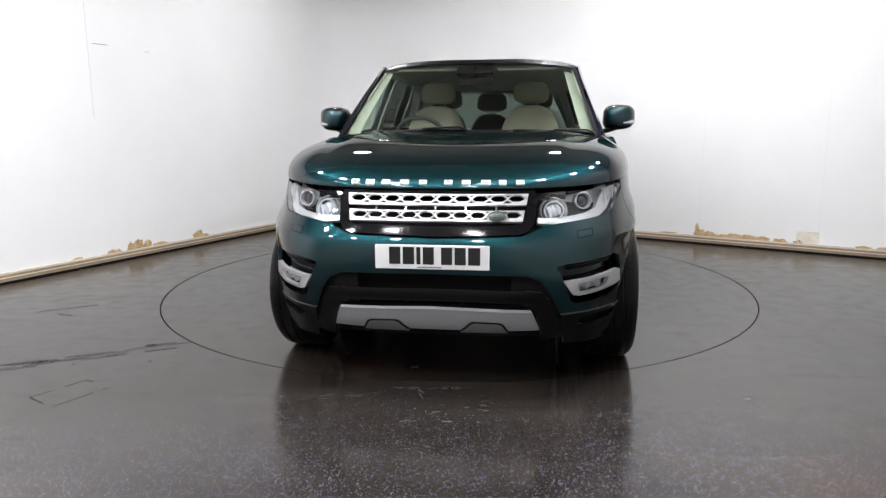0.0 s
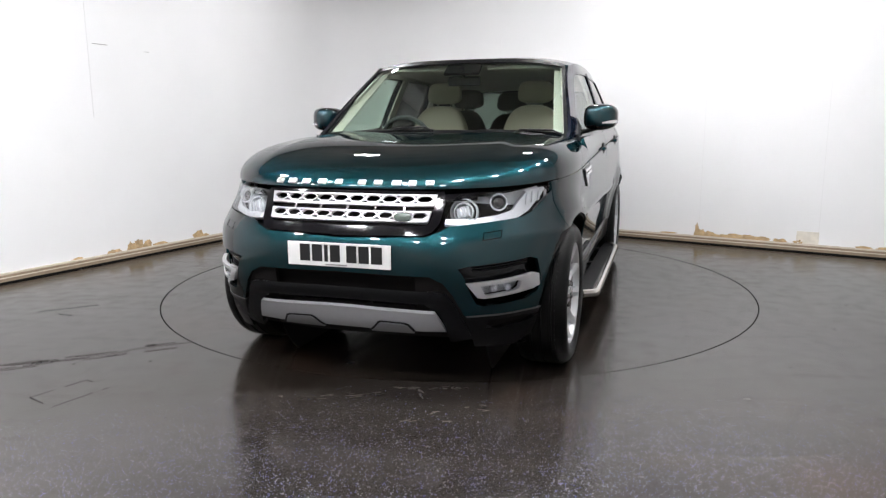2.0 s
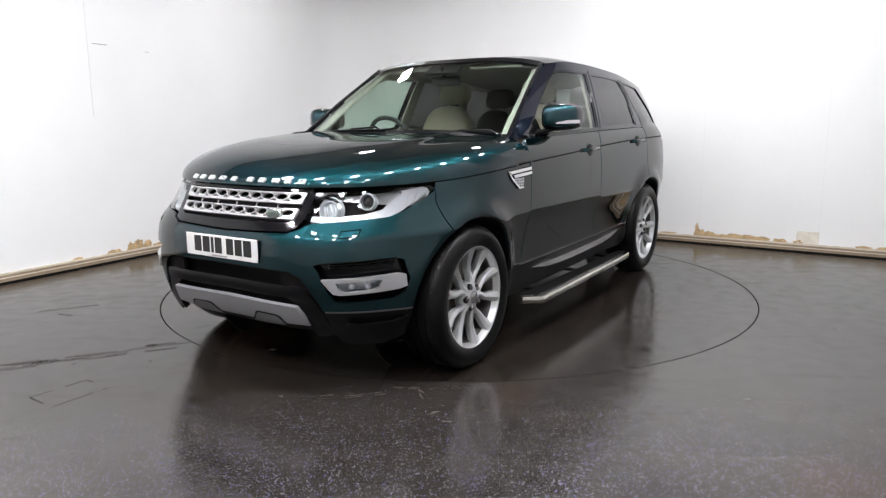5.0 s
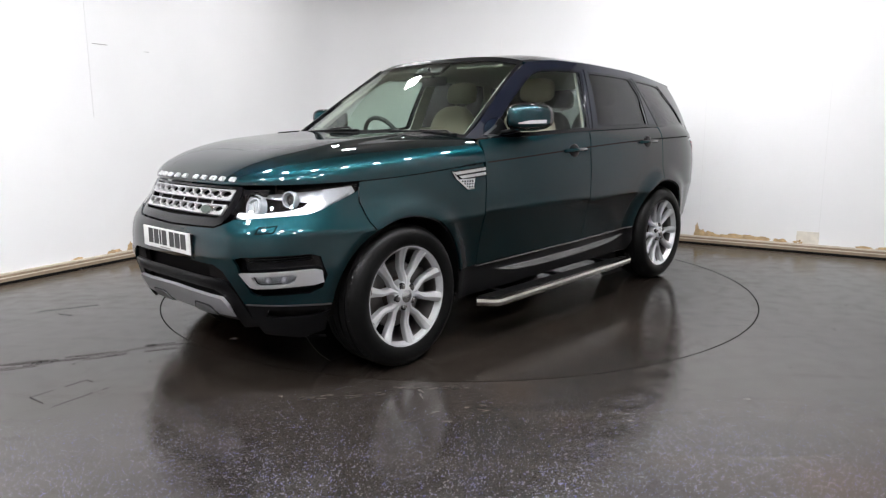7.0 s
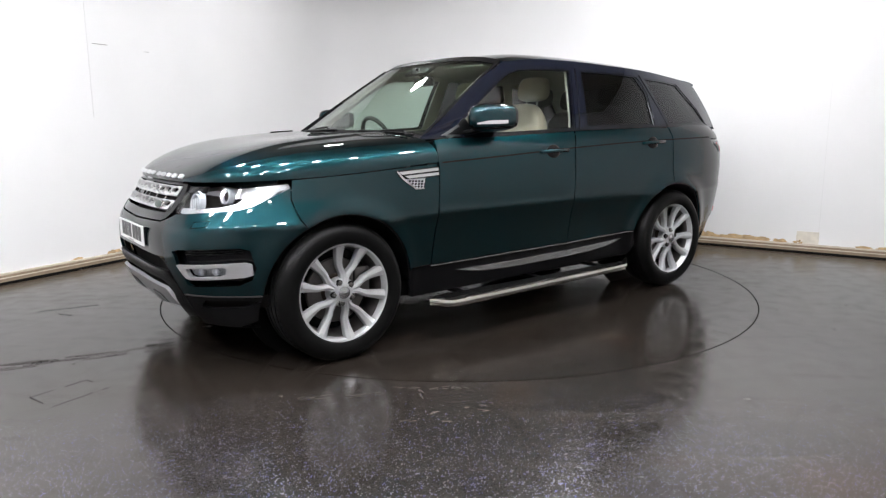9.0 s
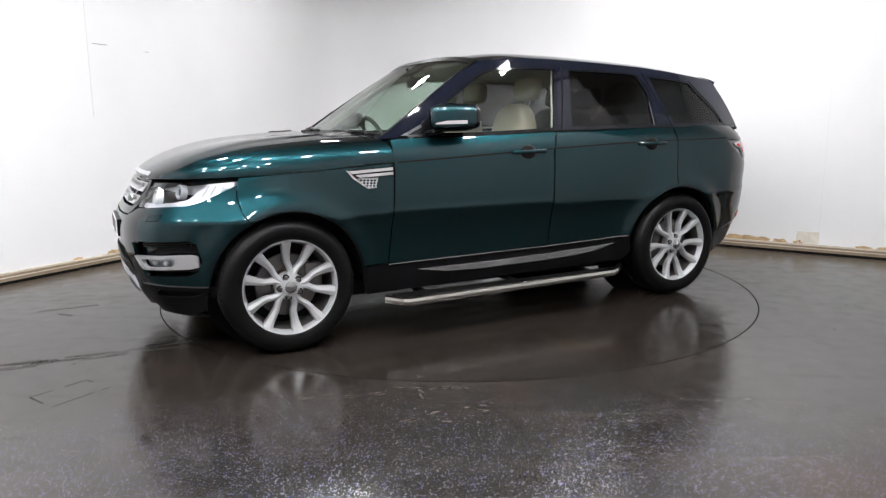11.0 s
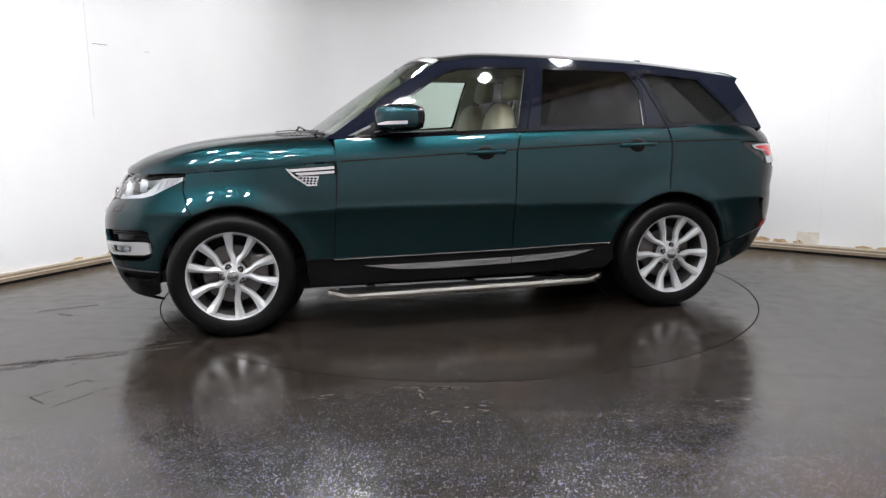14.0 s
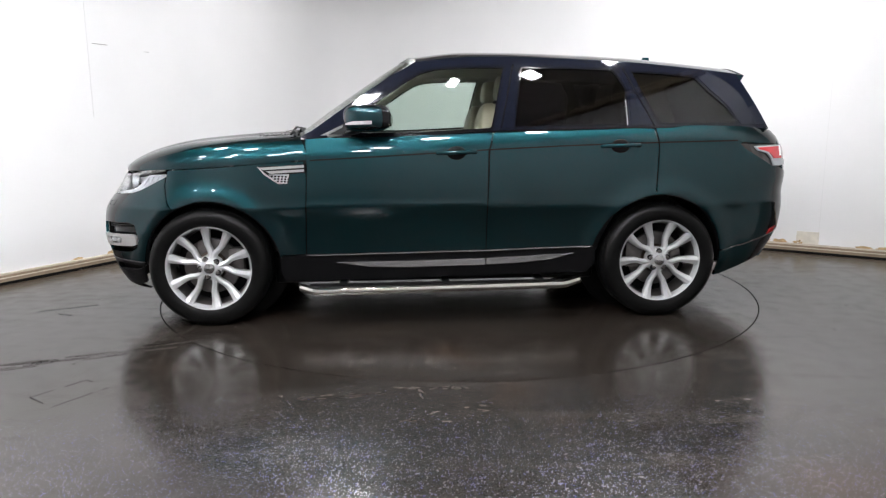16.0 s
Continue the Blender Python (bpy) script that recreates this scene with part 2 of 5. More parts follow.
def grid_bm(fn, nu, nv, thick=0.0):
    """A sheet fn(u, v) over 0..1, with thickness downwards along its normal."""
    bm = bmesh.new()
    P = [[Vector(fn(i / nu, j / nv)) for j in range(nv + 1)] for i in range(nu + 1)]
    top = [[bm.verts.new(q) for q in row] for row in P]
    for i in range(nu):
        for j in range(nv):
            bm.faces.new((top[i][j], top[i + 1][j], top[i + 1][j + 1], top[i][j + 1]))
    if thick:
        low = []
        for i in range(nu + 1):
            row = []
            for j in range(nv + 1):
                a = P[min(i + 1, nu)][j] - P[max(i - 1, 0)][j]
                b = P[i][min(j + 1, nv)] - P[i][max(j - 1, 0)]
                n = a.cross(b)
                row.append(bm.verts.new(P[i][j] - thick * (n.normalized() if n.length else n)))
            low.append(row)
        for i in range(nu):
            for j in range(nv):
                bm.faces.new((low[i][j], low[i][j + 1], low[i + 1][j + 1], low[i + 1][j]))
        for i in range(nu):
            bm.faces.new((top[i][0], low[i][0], low[i + 1][0], top[i + 1][0]))
            bm.faces.new((top[i][nv], top[i + 1][nv], low[i + 1][nv], low[i][nv]))
        for j in range(nv):
            bm.faces.new((top[0][j], top[0][j + 1], low[0][j + 1], low[0][j]))
            bm.faces.new((top[nu][j], low[nu][j], low[nu][j + 1], top[nu][j + 1]))
    return bm


def inside(poly, x, y):
    hit = False
    for (x0, y0), (x1, y1) in zip(poly, poly[1:] + poly[:1]):
        if (y0 > y) != (y1 > y) and x < x0 + (y - y0) / (y1 - y0) * (x1 - x0):
            hit = not hit
    return hit


def dense(poly, step):
    out = []
    for (x0, y0), (x1, y1) in zip(poly, poly[1:] + poly[:1]):
        n = max(1, int(math.hypot(x1 - x0, y1 - y0) / step + 0.5))
        out += [(x0 + (x1 - x0) * k / n, y0 + (y1 - y0) * k / n) for k in range(n)]
    return out


def sheet(name, outline, surf, material, parent, holes=(), step=0.04, thick=0.018, lift=0.0, label="", flip=False):
    """A panel cut to an outline in the surface's own two coordinates, with holes, thickness and the surface's true normals."""
    loops = [dense(q, step) for q in (outline, *holes)]
    pts, edges = [], []
    for lp in loops:
        s = len(pts)
        pts += lp
        edges += [(s + k, s + (k + 1) % len(lp)) for k in range(len(lp))]
    rim = np.array(pts)
    lo, hi = rim.min(0), rim.max(0)
    for i in range(int((hi[0] - lo[0]) / step) + 1):
        for j in range(int((hi[1] - lo[1]) / step) + 1):
            q = (lo[0] + (i + 0.5) * step, lo[1] + (j + 0.5) * step)
            if inside(loops[0], *q) and not any(inside(h, *q) for h in loops[1:]) and ((rim - q) ** 2).sum(1).min() > (0.45 * step) ** 2:
                pts.append(q)
    vs, _, fs, _, _, _ = delaunay_2d_cdt([Vector(q) for q in pts], edges, [], 0, 1e-6)
    tris = []
    for f in fs:
        c = sum((vs[k] for k in f), Vector((0, 0))) / len(f)
        if inside(loops[0], *c) and not any(inside(h, *c) for h in loops[1:]):
            tris.append(tuple(f))
    pos, nor = [], []
    for v in vs:
        e = 0.002
        q = Vector(surf(v.x, v.y))
        n = (Vector(surf(v.x + e, v.y)) - Vector(surf(v.x - e, v.y))).cross(Vector(surf(v.x, v.y + e)) - Vector(surf(v.x, v.y - e)))
        n = n.normalized() * (-1 if flip else 1)
        pos.append(q + lift * n)
        nor.append(n)
    n0 = len(pos)
    count = {}
    oriented = []
    for f in tris:
        a, b, c = (pos[k] for k in f)
        if (b - a).cross(c - a).dot(nor[f[0]]) < 0:
            f = f[::-1]
        oriented.append(f)
        for k in range(3):
            count[(f[k], f[(k + 1) % 3])] = 1
    back = [q - thick * n for q, n in zip(pos, nor)]
    verts, normals = pos + back, nor + [-n for n in nor]
    faces = oriented + [tuple(k + n0 for k in f[::-1]) for f in oriented]
    dup = {}
    for a, b in count:
        if (b, a) not in count:
            for k in (a, b):
                if k not in dup:
                    dup[k] = len(verts)
                    verts += [pos[k], back[k]]
                    normals += [Vector((0, 0, 0))] * 2
            faces.append((dup[b], dup[a], dup[a] + 1, dup[b] + 1))
    me = bpy.data.meshes.new(name)
    me.from_pydata([tuple(v) for v in verts], [], faces)
    me.shade_smooth()
    me.normals_split_custom_set_from_vertices([tuple(n) for n in normals])
    me.materials.append(material)
    ob = new(name, me)
    ob.parent = parent
    if label:
        tagged(ob, label)
    return ob


def curve(xs, ys):
    """A smooth function through a few stations."""
    xs, ys = np.array(xs, float), np.array(ys, float)
    if xs[0] > xs[-1]:
        xs, ys = xs[::-1], ys[::-1]
    d = np.gradient(ys, xs)

    def f(x):
        if x <= xs[0]:
            return float(ys[0] + d[0] * (x - xs[0]))
        if x >= xs[-1]:
            return float(ys[-1] + d[-1] * (x - xs[-1]))
        k = int(np.searchsorted(xs, x) - 1)
        h = xs[k + 1] - xs[k]
        t = (x - xs[k]) / h
        return float(ys[k] * (1 + 2 * t) * (1 - t) ** 2 + h * d[k] * t * (1 - t) ** 2 + ys[k + 1] * t * t * (3 - 2 * t) + h * d[k + 1] * t * t * (t - 1))
    return f


# ---- room ----
CORNER = Vector((-1.487, 4.456, 0))
ALONG_L, ALONG_R = Vector((-0.4514, -0.8923, 0)), Vector((0.8450, -0.5348, 0))
LEN_L, LEN_R = 10.5, 6.6
ROOM = Matrix(((ALONG_R.x, -ALONG_L.x, 0, CORNER.x), (ALONG_R.y, -ALONG_L.y, 0, CORNER.y), (0, 0, 1, 0), (0, 0, 0, 1)))
DISC_R = 2.262


def plate(name, outline, z0, z1, material, holes=(), kind="", label="", category="", step=0.5):
    ob = sheet(name, outline, lambda x, y: (x, y, z1), material, None, holes, step, z1 - z0)
    return tagged(ob, label, category, "", kind)


def circle(r, n=128, c=(0, 0)):
    return [(c[0] + r * math.cos(k * math.tau / n), c[1] + r * math.sin(k * math.tau / n)) for k in range(n)]


def in_room(x, y):
    q = ROOM @ Vector((x, y, 0))
    return (q.x, q.y)


def structure():
    # floor in two sheets: an older smooth one round the disc, a newer glittering one towards the camera
    seam = [(-6.0, -3.6), (-3.2, -2.75), (-1.9, -2.72), (-1.0, -2.42), (-0.5, -2.31)]
    arc = [(DISC_R * 1.004 * math.cos(radians(a)), DISC_R * 1.004 * math.sin(radians(a))) for a in range(-103, -46, 3)]
    seam2 = [(1.75, -1.93), (2.6, -2.05), (7.5, -3.1)]
    line = seam + arc + seam2
    far = line + [(9.0, 6.0), (-1.0, 7.0), (-9.0, 2.0)]
    near = line[::-1] + [(-9.5, -5.0), (-5.0, -12.0), (6.0, -11.0), (9.0, -5.0)]
    hole = circle(DISC_R + 0.0115, 160, (0, 0.0085))
    plate("floor_far", far, -0.05, 0.0, OLDFLOOR, (hole,), "structure", "brown-grey glossy resin floor round the turntable", "floor")
    plate("floor_near", near, -0.05, 0.0015, FLOOR, (hole,), "structure", "dark glossy resin floor with blue and white glitter", "floor")
    plate("turntable_pit", circle(DISC_R + 0.3), -0.12, -0.06, GAPMAT, (), "structure", "dark pit under the turntable", "floor")
    t = 0.12
    x1, y1, h = LEN_R, -LEN_L, CEILING

    def wall(name, a, b, label, mat=WALL):
        (ax, ay), (bx, by) = a, b
        bm = box_bm((abs(bx - ax) or t, abs(by - ay) or t, h), ((ax + bx) / 2, (ay + by) / 2, h / 2))
        bmesh.ops.transform(bm, matrix=ROOM, verts=bm.verts)
        tagged(part(name, bm, mat), label, "wall", "", "structure")
    # Unseen white bay past the right wall, added to lighten the floor's reflection.
    far, nook = x1 + 2.0, -2.3
    wall("wall_right", (0, t / 2), (far, t / 2), "white painted board wall with faint seams and crumbled foot")
    wall("wall_left", (-t / 2, t), (-t / 2, y1), "white painted board wall with a worn foot")
    wall("wall_back", (-t, y1 - t / 2), (x1, y1 - t / 2), "plain dull grey wall behind the camera", GREYWALL)
    wall("wall_side", (x1 + t / 2, nook), (x1 + t / 2, y1 - t), "plain dull grey wall", GREYWALL)
    wall("wall_bounce_end", (far + t / 2, t), (far + t / 2, nook - t), "unseen white end wall added for the floor to reflect")
    wall("wall_bounce_return", (x1 + t, nook - t / 2), (far, nook - t / 2), "unseen white return wall added to close the reflecting bay")
    # coved corner between the two walls
    rad = 0.75
    cove = grid_bm(lambda u, v: (rad - rad * math.cos(u * math.pi / 2), -rad + rad * math.sin(u * math.pi / 2), h * v), 24, 1)
    bmesh.ops.transform(cove, matrix=ROOM, verts=cove.verts)
    tagged(part("wall_corner", cove, WALL, None, "", True), "white coved corner between the walls", "wall", "", "structure")
    bm = box_bm((far + 2 * t, -y1 + 2 * t, 0.1), (far / 2, y1 / 2, CEILING + 0.05))
    bmesh.ops.transform(bm, matrix=ROOM, verts=bm.verts)
    tagged(part("ceiling", bm, CEIL), "dull brown-grey ceiling", "ceiling", "", "structure")
    # timber skirting, a step of two battens along both walls
    for name, a, b in (("baseboard_right", (0, -0.02), (far, -0.02)), ("baseboard_left", (0.02, 0), (0.02, y1))):
        lx, ly = abs(b[0] - a[0]) or 0.04, abs(b[1] - a[1]) or 0.04
        c = ((a[0] + b[0]) / 2, (a[1] + b[1]) / 2)
        bm = box_bm((lx, ly, 0.066), (c[0], c[1], 0.034), 0.006)
        bmesh.ops.transform(bm, matrix=ROOM, verts=bm.verts)
        base = tagged(part(name, bm, TRIM), "worn brown timber skirting at the wall foot", "skirting", "", "structure")
        n = Vector((0, -1, 0)) if "right" in name else Vector((1, 0, 0))
        for nm, z, off, hh, dd, mt in (("ledge", 0.075, -0.004, 0.014, 0.032, TRIMTOP), ("bead", 0.007, 0.026, 0.014, 0.012, GAPMAT), ("rib", 0.045, 0.019, 0.010, 0.008, TRIMTOP)):
            bm = box_bm((lx if lx > 0.1 else dd, ly if ly > 0.1 else dd, hh), (c[0] + n.x * off, c[1] + n.y * off, z), 0.003)
            bmesh.ops.transform(bm, matrix=ROOM, verts=bm.verts)
            part(nm, bm, mt, base)
    # worn timber rail along the head of the side wall
    bm = box_bm((0.10, nook - y1 - 0.1, 0.12), (x1 - 0.05, (y1 + nook) / 2, h - 0.1), 0.012)
    bmesh.ops.transform(bm, matrix=ROOM, verts=bm.verts)
    head = tagged(part("trim_wall_head", bm, TRIM), "worn brown timber rail at the wall head", "trim", "", "structure")
    bm = box_bm((0.012, nook - y1 - 0.1, 0.02), (x1 - 0.106, (y1 + nook) / 2, h - 0.045), 0.003)
    bmesh.ops.transform(bm, matrix=ROOM, verts=bm.verts)
    part("bead", bm, TRIMTOP, head)
    rnd = random.Random(3)
    # crumbled plaster above the skirting
    def lump(wallside, s, z, w, hgt):
        bm = bmesh.new()
        bmesh.ops.create_icosphere(bm, subdivisions=3, radius=1)
        for v in bm.verts:
            at = v.co + Vector((s * 9, z, 3))
            v.co *= 1 + 0.6 * noise.noise(at * 1.9) + 0.35 * noise.noise(at * 5.3) + 0.2 * noise.noise(at * 11)
        bmesh.ops.scale(bm, vec=(w, 0.009, hgt) if wallside == "r" else (0.009, w, hgt), verts=bm.verts)
        bmesh.ops.translate(bm, vec=(s, -0.002, z) if wallside == "r" else (0.002, -s, z), verts=bm.verts)
        bmesh.ops.transform(bm, matrix=ROOM, verts=bm.verts)
        return tagged(part("plaster_patch", bm, PLASTER), "crumbled ochre plaster above the skirting", "plaster", "plaster patches", "structure")
    for s, w, hh in ((4.60, 0.022, 0.09), (4.64, 0.05, 0.055), (4.72, 0.06, 0.035), (4.84, 0.07, 0.022), (4.98, 0.1, 0.03), (5.12, 0.07, 0.034), (5.25, 0.08, 0.03), (5.42, 0.07, 0.022), (5.6, 0.05, 0.03), (4.3, 0.08, 0.012), (6.15, 0.06, 0.014), (6.35, 0.09, 0.02)):
        lump("r", s + 0.22, 0.082 + hh * 0.3, w, hh)
    for s, w, hh in ((2.94, 0.06, 0.05), (2.84, 0.05, 0.02), (3.6, 0.045, 0.05), (3.70, 0.05, 0.06), (3.78, 0.05, 0.05), (3.45, 0.1, 0.014), (3.98, 0.07, 0.02), (4.35, 0.05, 0.012)):
        lump("l", s, 0.082 + hh * 0.3, w, hh)
    bm = box_bm((0.2, 0.012, 0.13), (5.885, -0.004, 0.14), 0.004)
    bmesh.ops.transform(bm, matrix=ROOM, verts=bm.verts)
    tagged(part("wall_patch", bm, shader("flaking_patch", (0.7, 0.66, 0.58), 0.9, grain=0.25, scale=14, bump=0.6, bump_scale=40)), "flaking rectangular patch on the white wall", "patch", "", "structure")
    # faint board seams and scratches
    def strip(name, wallside, s, z, w, hh, mat, label):
        bm = box_bm((w, 0.004, hh) if wallside == "r" else (0.004, w, hh), (s, -0.0005, z) if wallside == "r" else (0.0005, -s, z))
        bmesh.ops.transform(bm, matrix=ROOM, verts=bm.verts)
        tagged(part(name, bm, mat), label, "seam", "", "structure")
    for s in (4.84, 5.98):
        strip("wall_seam", "r", s, 1.75, 0.004, 3.3, SEAM, "faint vertical seam between wall boards")
    strip("wall_seam", "l", 4.06, 2.1, 0.004, 1.5, SEAM, "faint vertical seam between wall boards")
    strip("wall_seam", "r", 2.40, 2.2, 0.005, 0.2, SEAM, "short faint crack between wall boards")
    strip("wall_seam", "r", 3.55, 1.985, 0.75, 0.004, SEAM, "faint level seam between wall boards")
    strip("wall_scratch", "l", 3.935, 2.012, 0.155, 0.006, MARK, "short grey scratch on the white wall")
    strip("wall_scratch", "l", 3.43, 1.985, 0.06, 0.003, MARK, "short grey scratch on the white wall")
    # hatch outlines and scuffs in the floor
    def sliver(name, a, b, w, mat, label, z=0.003):
        d = Vector((b[0] - a[0], b[1] - a[1], 0))
        bm = box_bm((d.length, w, 0.002), ((a[0] + b[0]) / 2, (a[1] + b[1]) / 2, z), turn=Matrix.Rotation(math.atan2(d.y, d.x), 4, "Z"))
        return tagged(part(name, bm, mat), label, "floor mark", "floor marks", "structure")
    q = [(-2.047, -2.471), (-1.895, -2.238), (-1.728, -2.338), (-1.877, -2.585)]
    for (ax, ay), (bx, by), cuts in zip(q, q[1:] + q[:1], (((0, 0.42), (0.6, 1)), ((0, 0.3),), ((0, 0.12), (0.3, 0.98)), ((0.35, 1),))):
        for f, g in cuts:
            sliver("floor_joint", (ax + (bx - ax) * f, ay + (by - ay) * f), (ax + (bx - ax) * g, ay + (by - ay) * g), 0.0013, EDGE, "dark broken joint of a hatch in the floor")
    for a, b in (((-2.93, -0.93), (-2.6, -0.74)), ((-2.75, -0.99), (-2.63, -1.03))):
        sliver("floor_joint", a, b, 0.002, EDGE, "dark joint in the floor")
    # worn scuffs: clusters of short uneven flecks
    for (ax, ay), (bx, by), n, spread in (((-0.36, -2.36), (0.04, -2.35), 16, 0.008), ((-0.21, -2.33), (-0.15, -2.48), 9, 0.008), ((-0.76, -2.5), (-0.62, -2.47), 9, 0.012), ((-0.55, -2.46), (-0.40, -2.42), 10, 0.02), ((0.05, -2.62), (0.2, -2.6), 4, 0.03), ((-0.25, -2.75), (-0.1, -2.7), 4, 0.04)):
        for k in range(n):
            f, g = rnd.random(), rnd.uniform(0.015, 0.05)
            x, y = ax + (bx - ax) * f + rnd.gauss(0, spread), ay + (by - ay) * f + rnd.gauss(0, spread)
            d = math.atan2(by - ay, bx - ax) + rnd.gauss(0, 0.3)
            sliver("floor_scuff", (x, y), (x + g * math.cos(d), y + g * math.sin(d)), rnd.uniform(0.0015, 0.005), SCUFF, "pale worn scuff in the resin floor")
    # a worn track of fine parallel scrapes
    for k in range(26):
        f, off = rnd.uniform(-0.15, 1.0), rnd.choice((-0.06, -0.03, 0.0, 0.025, 0.05)) + rnd.gauss(0, 0.004)
        x, y, g = -2.446 + 0.753 * f, -2.055 + 0.37 * f + off, rnd.uniform(0.05, 0.2)
        sliver("floor_scrape", (x, y), (x + g * 0.897, y + g * 0.441), rnd.uniform(0.0005, 0.0014), rnd.choice((SCUFF, EDGE, GAPMAT)), "fine scrape in the resin floor")
    for x, y in ((-2.35, -1.55), (-1.7, -1.95), (-2.1, -2.0), (-1.45, -0.35), (2.35, -1.35), (2.6, -1.6), (2.2, -0.9), (1.75, -2.05), (2.75, -0.75), (-1.3, -2.7), (1.2, -2.5)):
        d, g = rnd.uniform(-0.5, 0.5), rnd.uniform(0.008, 0.022)
        sliver("floor_chip", (x, y), (x + g * math.cos(d), y + g * math.sin(d)), rnd.uniform(0.002, 0.006), EDGE, "small dark chip in the resin floor")


structure()

# the disc that turns the car, flush with the floor
TURNTABLE = plate("turntable", circle(DISC_R, 160), -0.05, 0.001, OLDFLOOR, (), "", "round brown-grey turntable plate flush with the floor", "turntable")
ring_edge = sheet("rim", circle(DISC_R - 0.001, 160), lambda x, y: (x, y, 0.0016), OLDFLOOR, TURNTABLE, (circle(DISC_R - 0.005, 160),), 0.5, 0.004, 0.0, "dark steel edge of the plate")


def led_panels():
    """Square panels in three arcs over the front half of the turntable, and three added to brighten the two white
    walls.
    """
    arcs = ((2.6, range(-133, 18, 25)), (4.3, range(-110, -64, 15)), (5.6, range(-105, -65, 13)))
    spots = [(3.28 + r * math.cos(radians(k)), -3.1 + r * math.sin(radians(k))) for r, turns in arcs for k in turns]
    first = None
    # The listed three are added fill for the walls and the right floor.
    for x, y in spots + [(1.55, -2.3), (3.95, -1.5), (5.5, -1.6)]:
        q = ROOM @ Vector((x, y, CEILING - 0.03))
        m = Matrix.Translation(q) @ Matrix.Rotation(radians(-28.3), 4, "Z")
        if first is None:
            first = tagged(new("ceiling_light", None), "square white LED panel lamp under the ceiling", "ceiling light", "ceiling lights")
            part("frame", box_bm((0.24, 0.24, 0.03), (0, 0, 0.012), 0.004), SILVER, first)
            part("diffuser", box_bm((0.20, 0.20, 0.01), (0, 0, -0.008)), LED, first)
            first.matrix_basis = m
        else:
            copy_thing(first, m)


led_panels()
# ---- the car: x forwards, y to its left, z up, from the ground midway between the axles ----
CAR = tagged(new("car"), "dark green metallic luxury off-road estate car on the turntable", "car")
HUB_X, HUB_Z = 1.4615, 0.382

nose_x = curve([0.18, 0.25, 0.335, 0.435, 0.55, 0.63, 0.745, 0.82, 0.86, 0.97, 1.02], [2.12, 2.175, 2.225, 2.252, 2.279, 2.284, 2.272, 2.232, 2.205, 2.145, 2.11])
nose_n = curve([0.2, 0.6, 0.75, 0.9, 1.0], [4.0, 3.9, 3.5, 3.0, 2.9])
tail_x = curve([0.25, 0.3, 0.426, 0.566, 0.67, 0.8, 0.94, 1.128, 1.244, 1.3], [-2.30, -2.36, -2.45, -2.513, -2.52, -2.50, -2.514, -2.474, -2.388, -2.34])
side_w = curve([0.2, 0.3, 0.44, 0.6, 0.70, 0.736, 0.756, 0.80, 0.87, 0.95, 1.03, 1.10], [0.884, 0.898, 0.910, 0.9315, 0.9525, 0.9635, 0.9715, 0.9710, 0.9715, 0.9685, 0.963, 0.956])
crease_z = curve([1.67, 1.32, 1.115, 0.82, 0.275, -0.33, -1.166, -1.91, -2.4], [1.002, 1.024, 1.038, 1.056, 1.082, 1.115, 1.147, 1.16, 1.165])
belt_z = curve([1.0, 0.68, 0.27, -0.37, -0.48, -1.2, -1.96, -2.17, -2.4], [1.2, 1.202, 1.207, 1.238, 1.243, 1.256, 1.257, 1.246, 1.22])


def half_width(x, z):
    zc = crease_z(x)
    if z <= zc:
        w = side_w(z)
    else:
        t = (z - zc) / max(0.05, belt_z(x) - zc)
        w = side_w(zc) - 0.046 * min(t, 1.3) ** 1.7
    for hx in (HUB_X, -HUB_X):
        r = math.hypot(x - hx, z - HUB_Z)
        w += 0.026 * math.exp(-((r - 0.44) / 0.075) ** 2) * min(1, max(0, (z - 0.15) / 0.2))
    return w


def wrap(s, z):
    """The body's skin: s runs from the middle of the nose (0) round the corner (2) along the side to the tail (4.2 to 6.2)."""
    sg, a = (1, s) if s >= 0 else (-1, -s)
    if a <= 2:
        n, f = nose_n(z), a * math.pi / 4
        c, d = abs(math.cos(f)), abs(math.sin(f))
        r = (c ** n + d ** n) ** (-1 / n)
        x = 1.0 + (nose_x(z) - 1.0) * c * r
        y = half_width(x, z) * d * r
    elif a <= 4.2:
        x = 3.0 - a
        y = half_width(x, z)
    else:
        n, f = 4.0, (6.2 - a) * math.pi / 4
        c, d = abs(math.cos(f)), abs(math.sin(f))
        r = (c ** n + d ** n) ** (-1 / n)
        x = -1.2 + (tail_x(z) + 1.2) * c * r
        y = half_width(x, z) * d * r
    return (x, sg * y, z)


def by_x(x, z, sg=1):
    """Skin coordinates of a point given from the side."""
    if -1.2 <= x <= 1.0:
        s = 3.0 - x
    elif x > 1.0:
        n = nose_n(z)
        u = min(0.9999, (x - 1.0) / (nose_x(z) - 1.0))
        s = math.atan2((1 - u ** n) ** (1 / n), u) * 4 / math.pi
    else:
        u = min(0.9999, (x + 1.2) / (tail_x(z) + 1.2))
        s = 6.2 - math.atan2((1 - u ** 4) ** 0.25, u) * 4 / math.pi
    return (sg * s, z)


def by_y(y, z):
    """Skin coordinates of a point given from the front."""
    n = nose_n(z)
    v = min(0.9999, abs(y) / side_w(z))
    s = math.atan2(v, (1 - v ** n) ** (1 / n)) * 4 / math.pi
    return (math.copysign(s, y), z)


def sidepoly(pts, sg=1, step=0.06):
    return [by_x(x, z, sg) for x, z in dense(pts, step)]


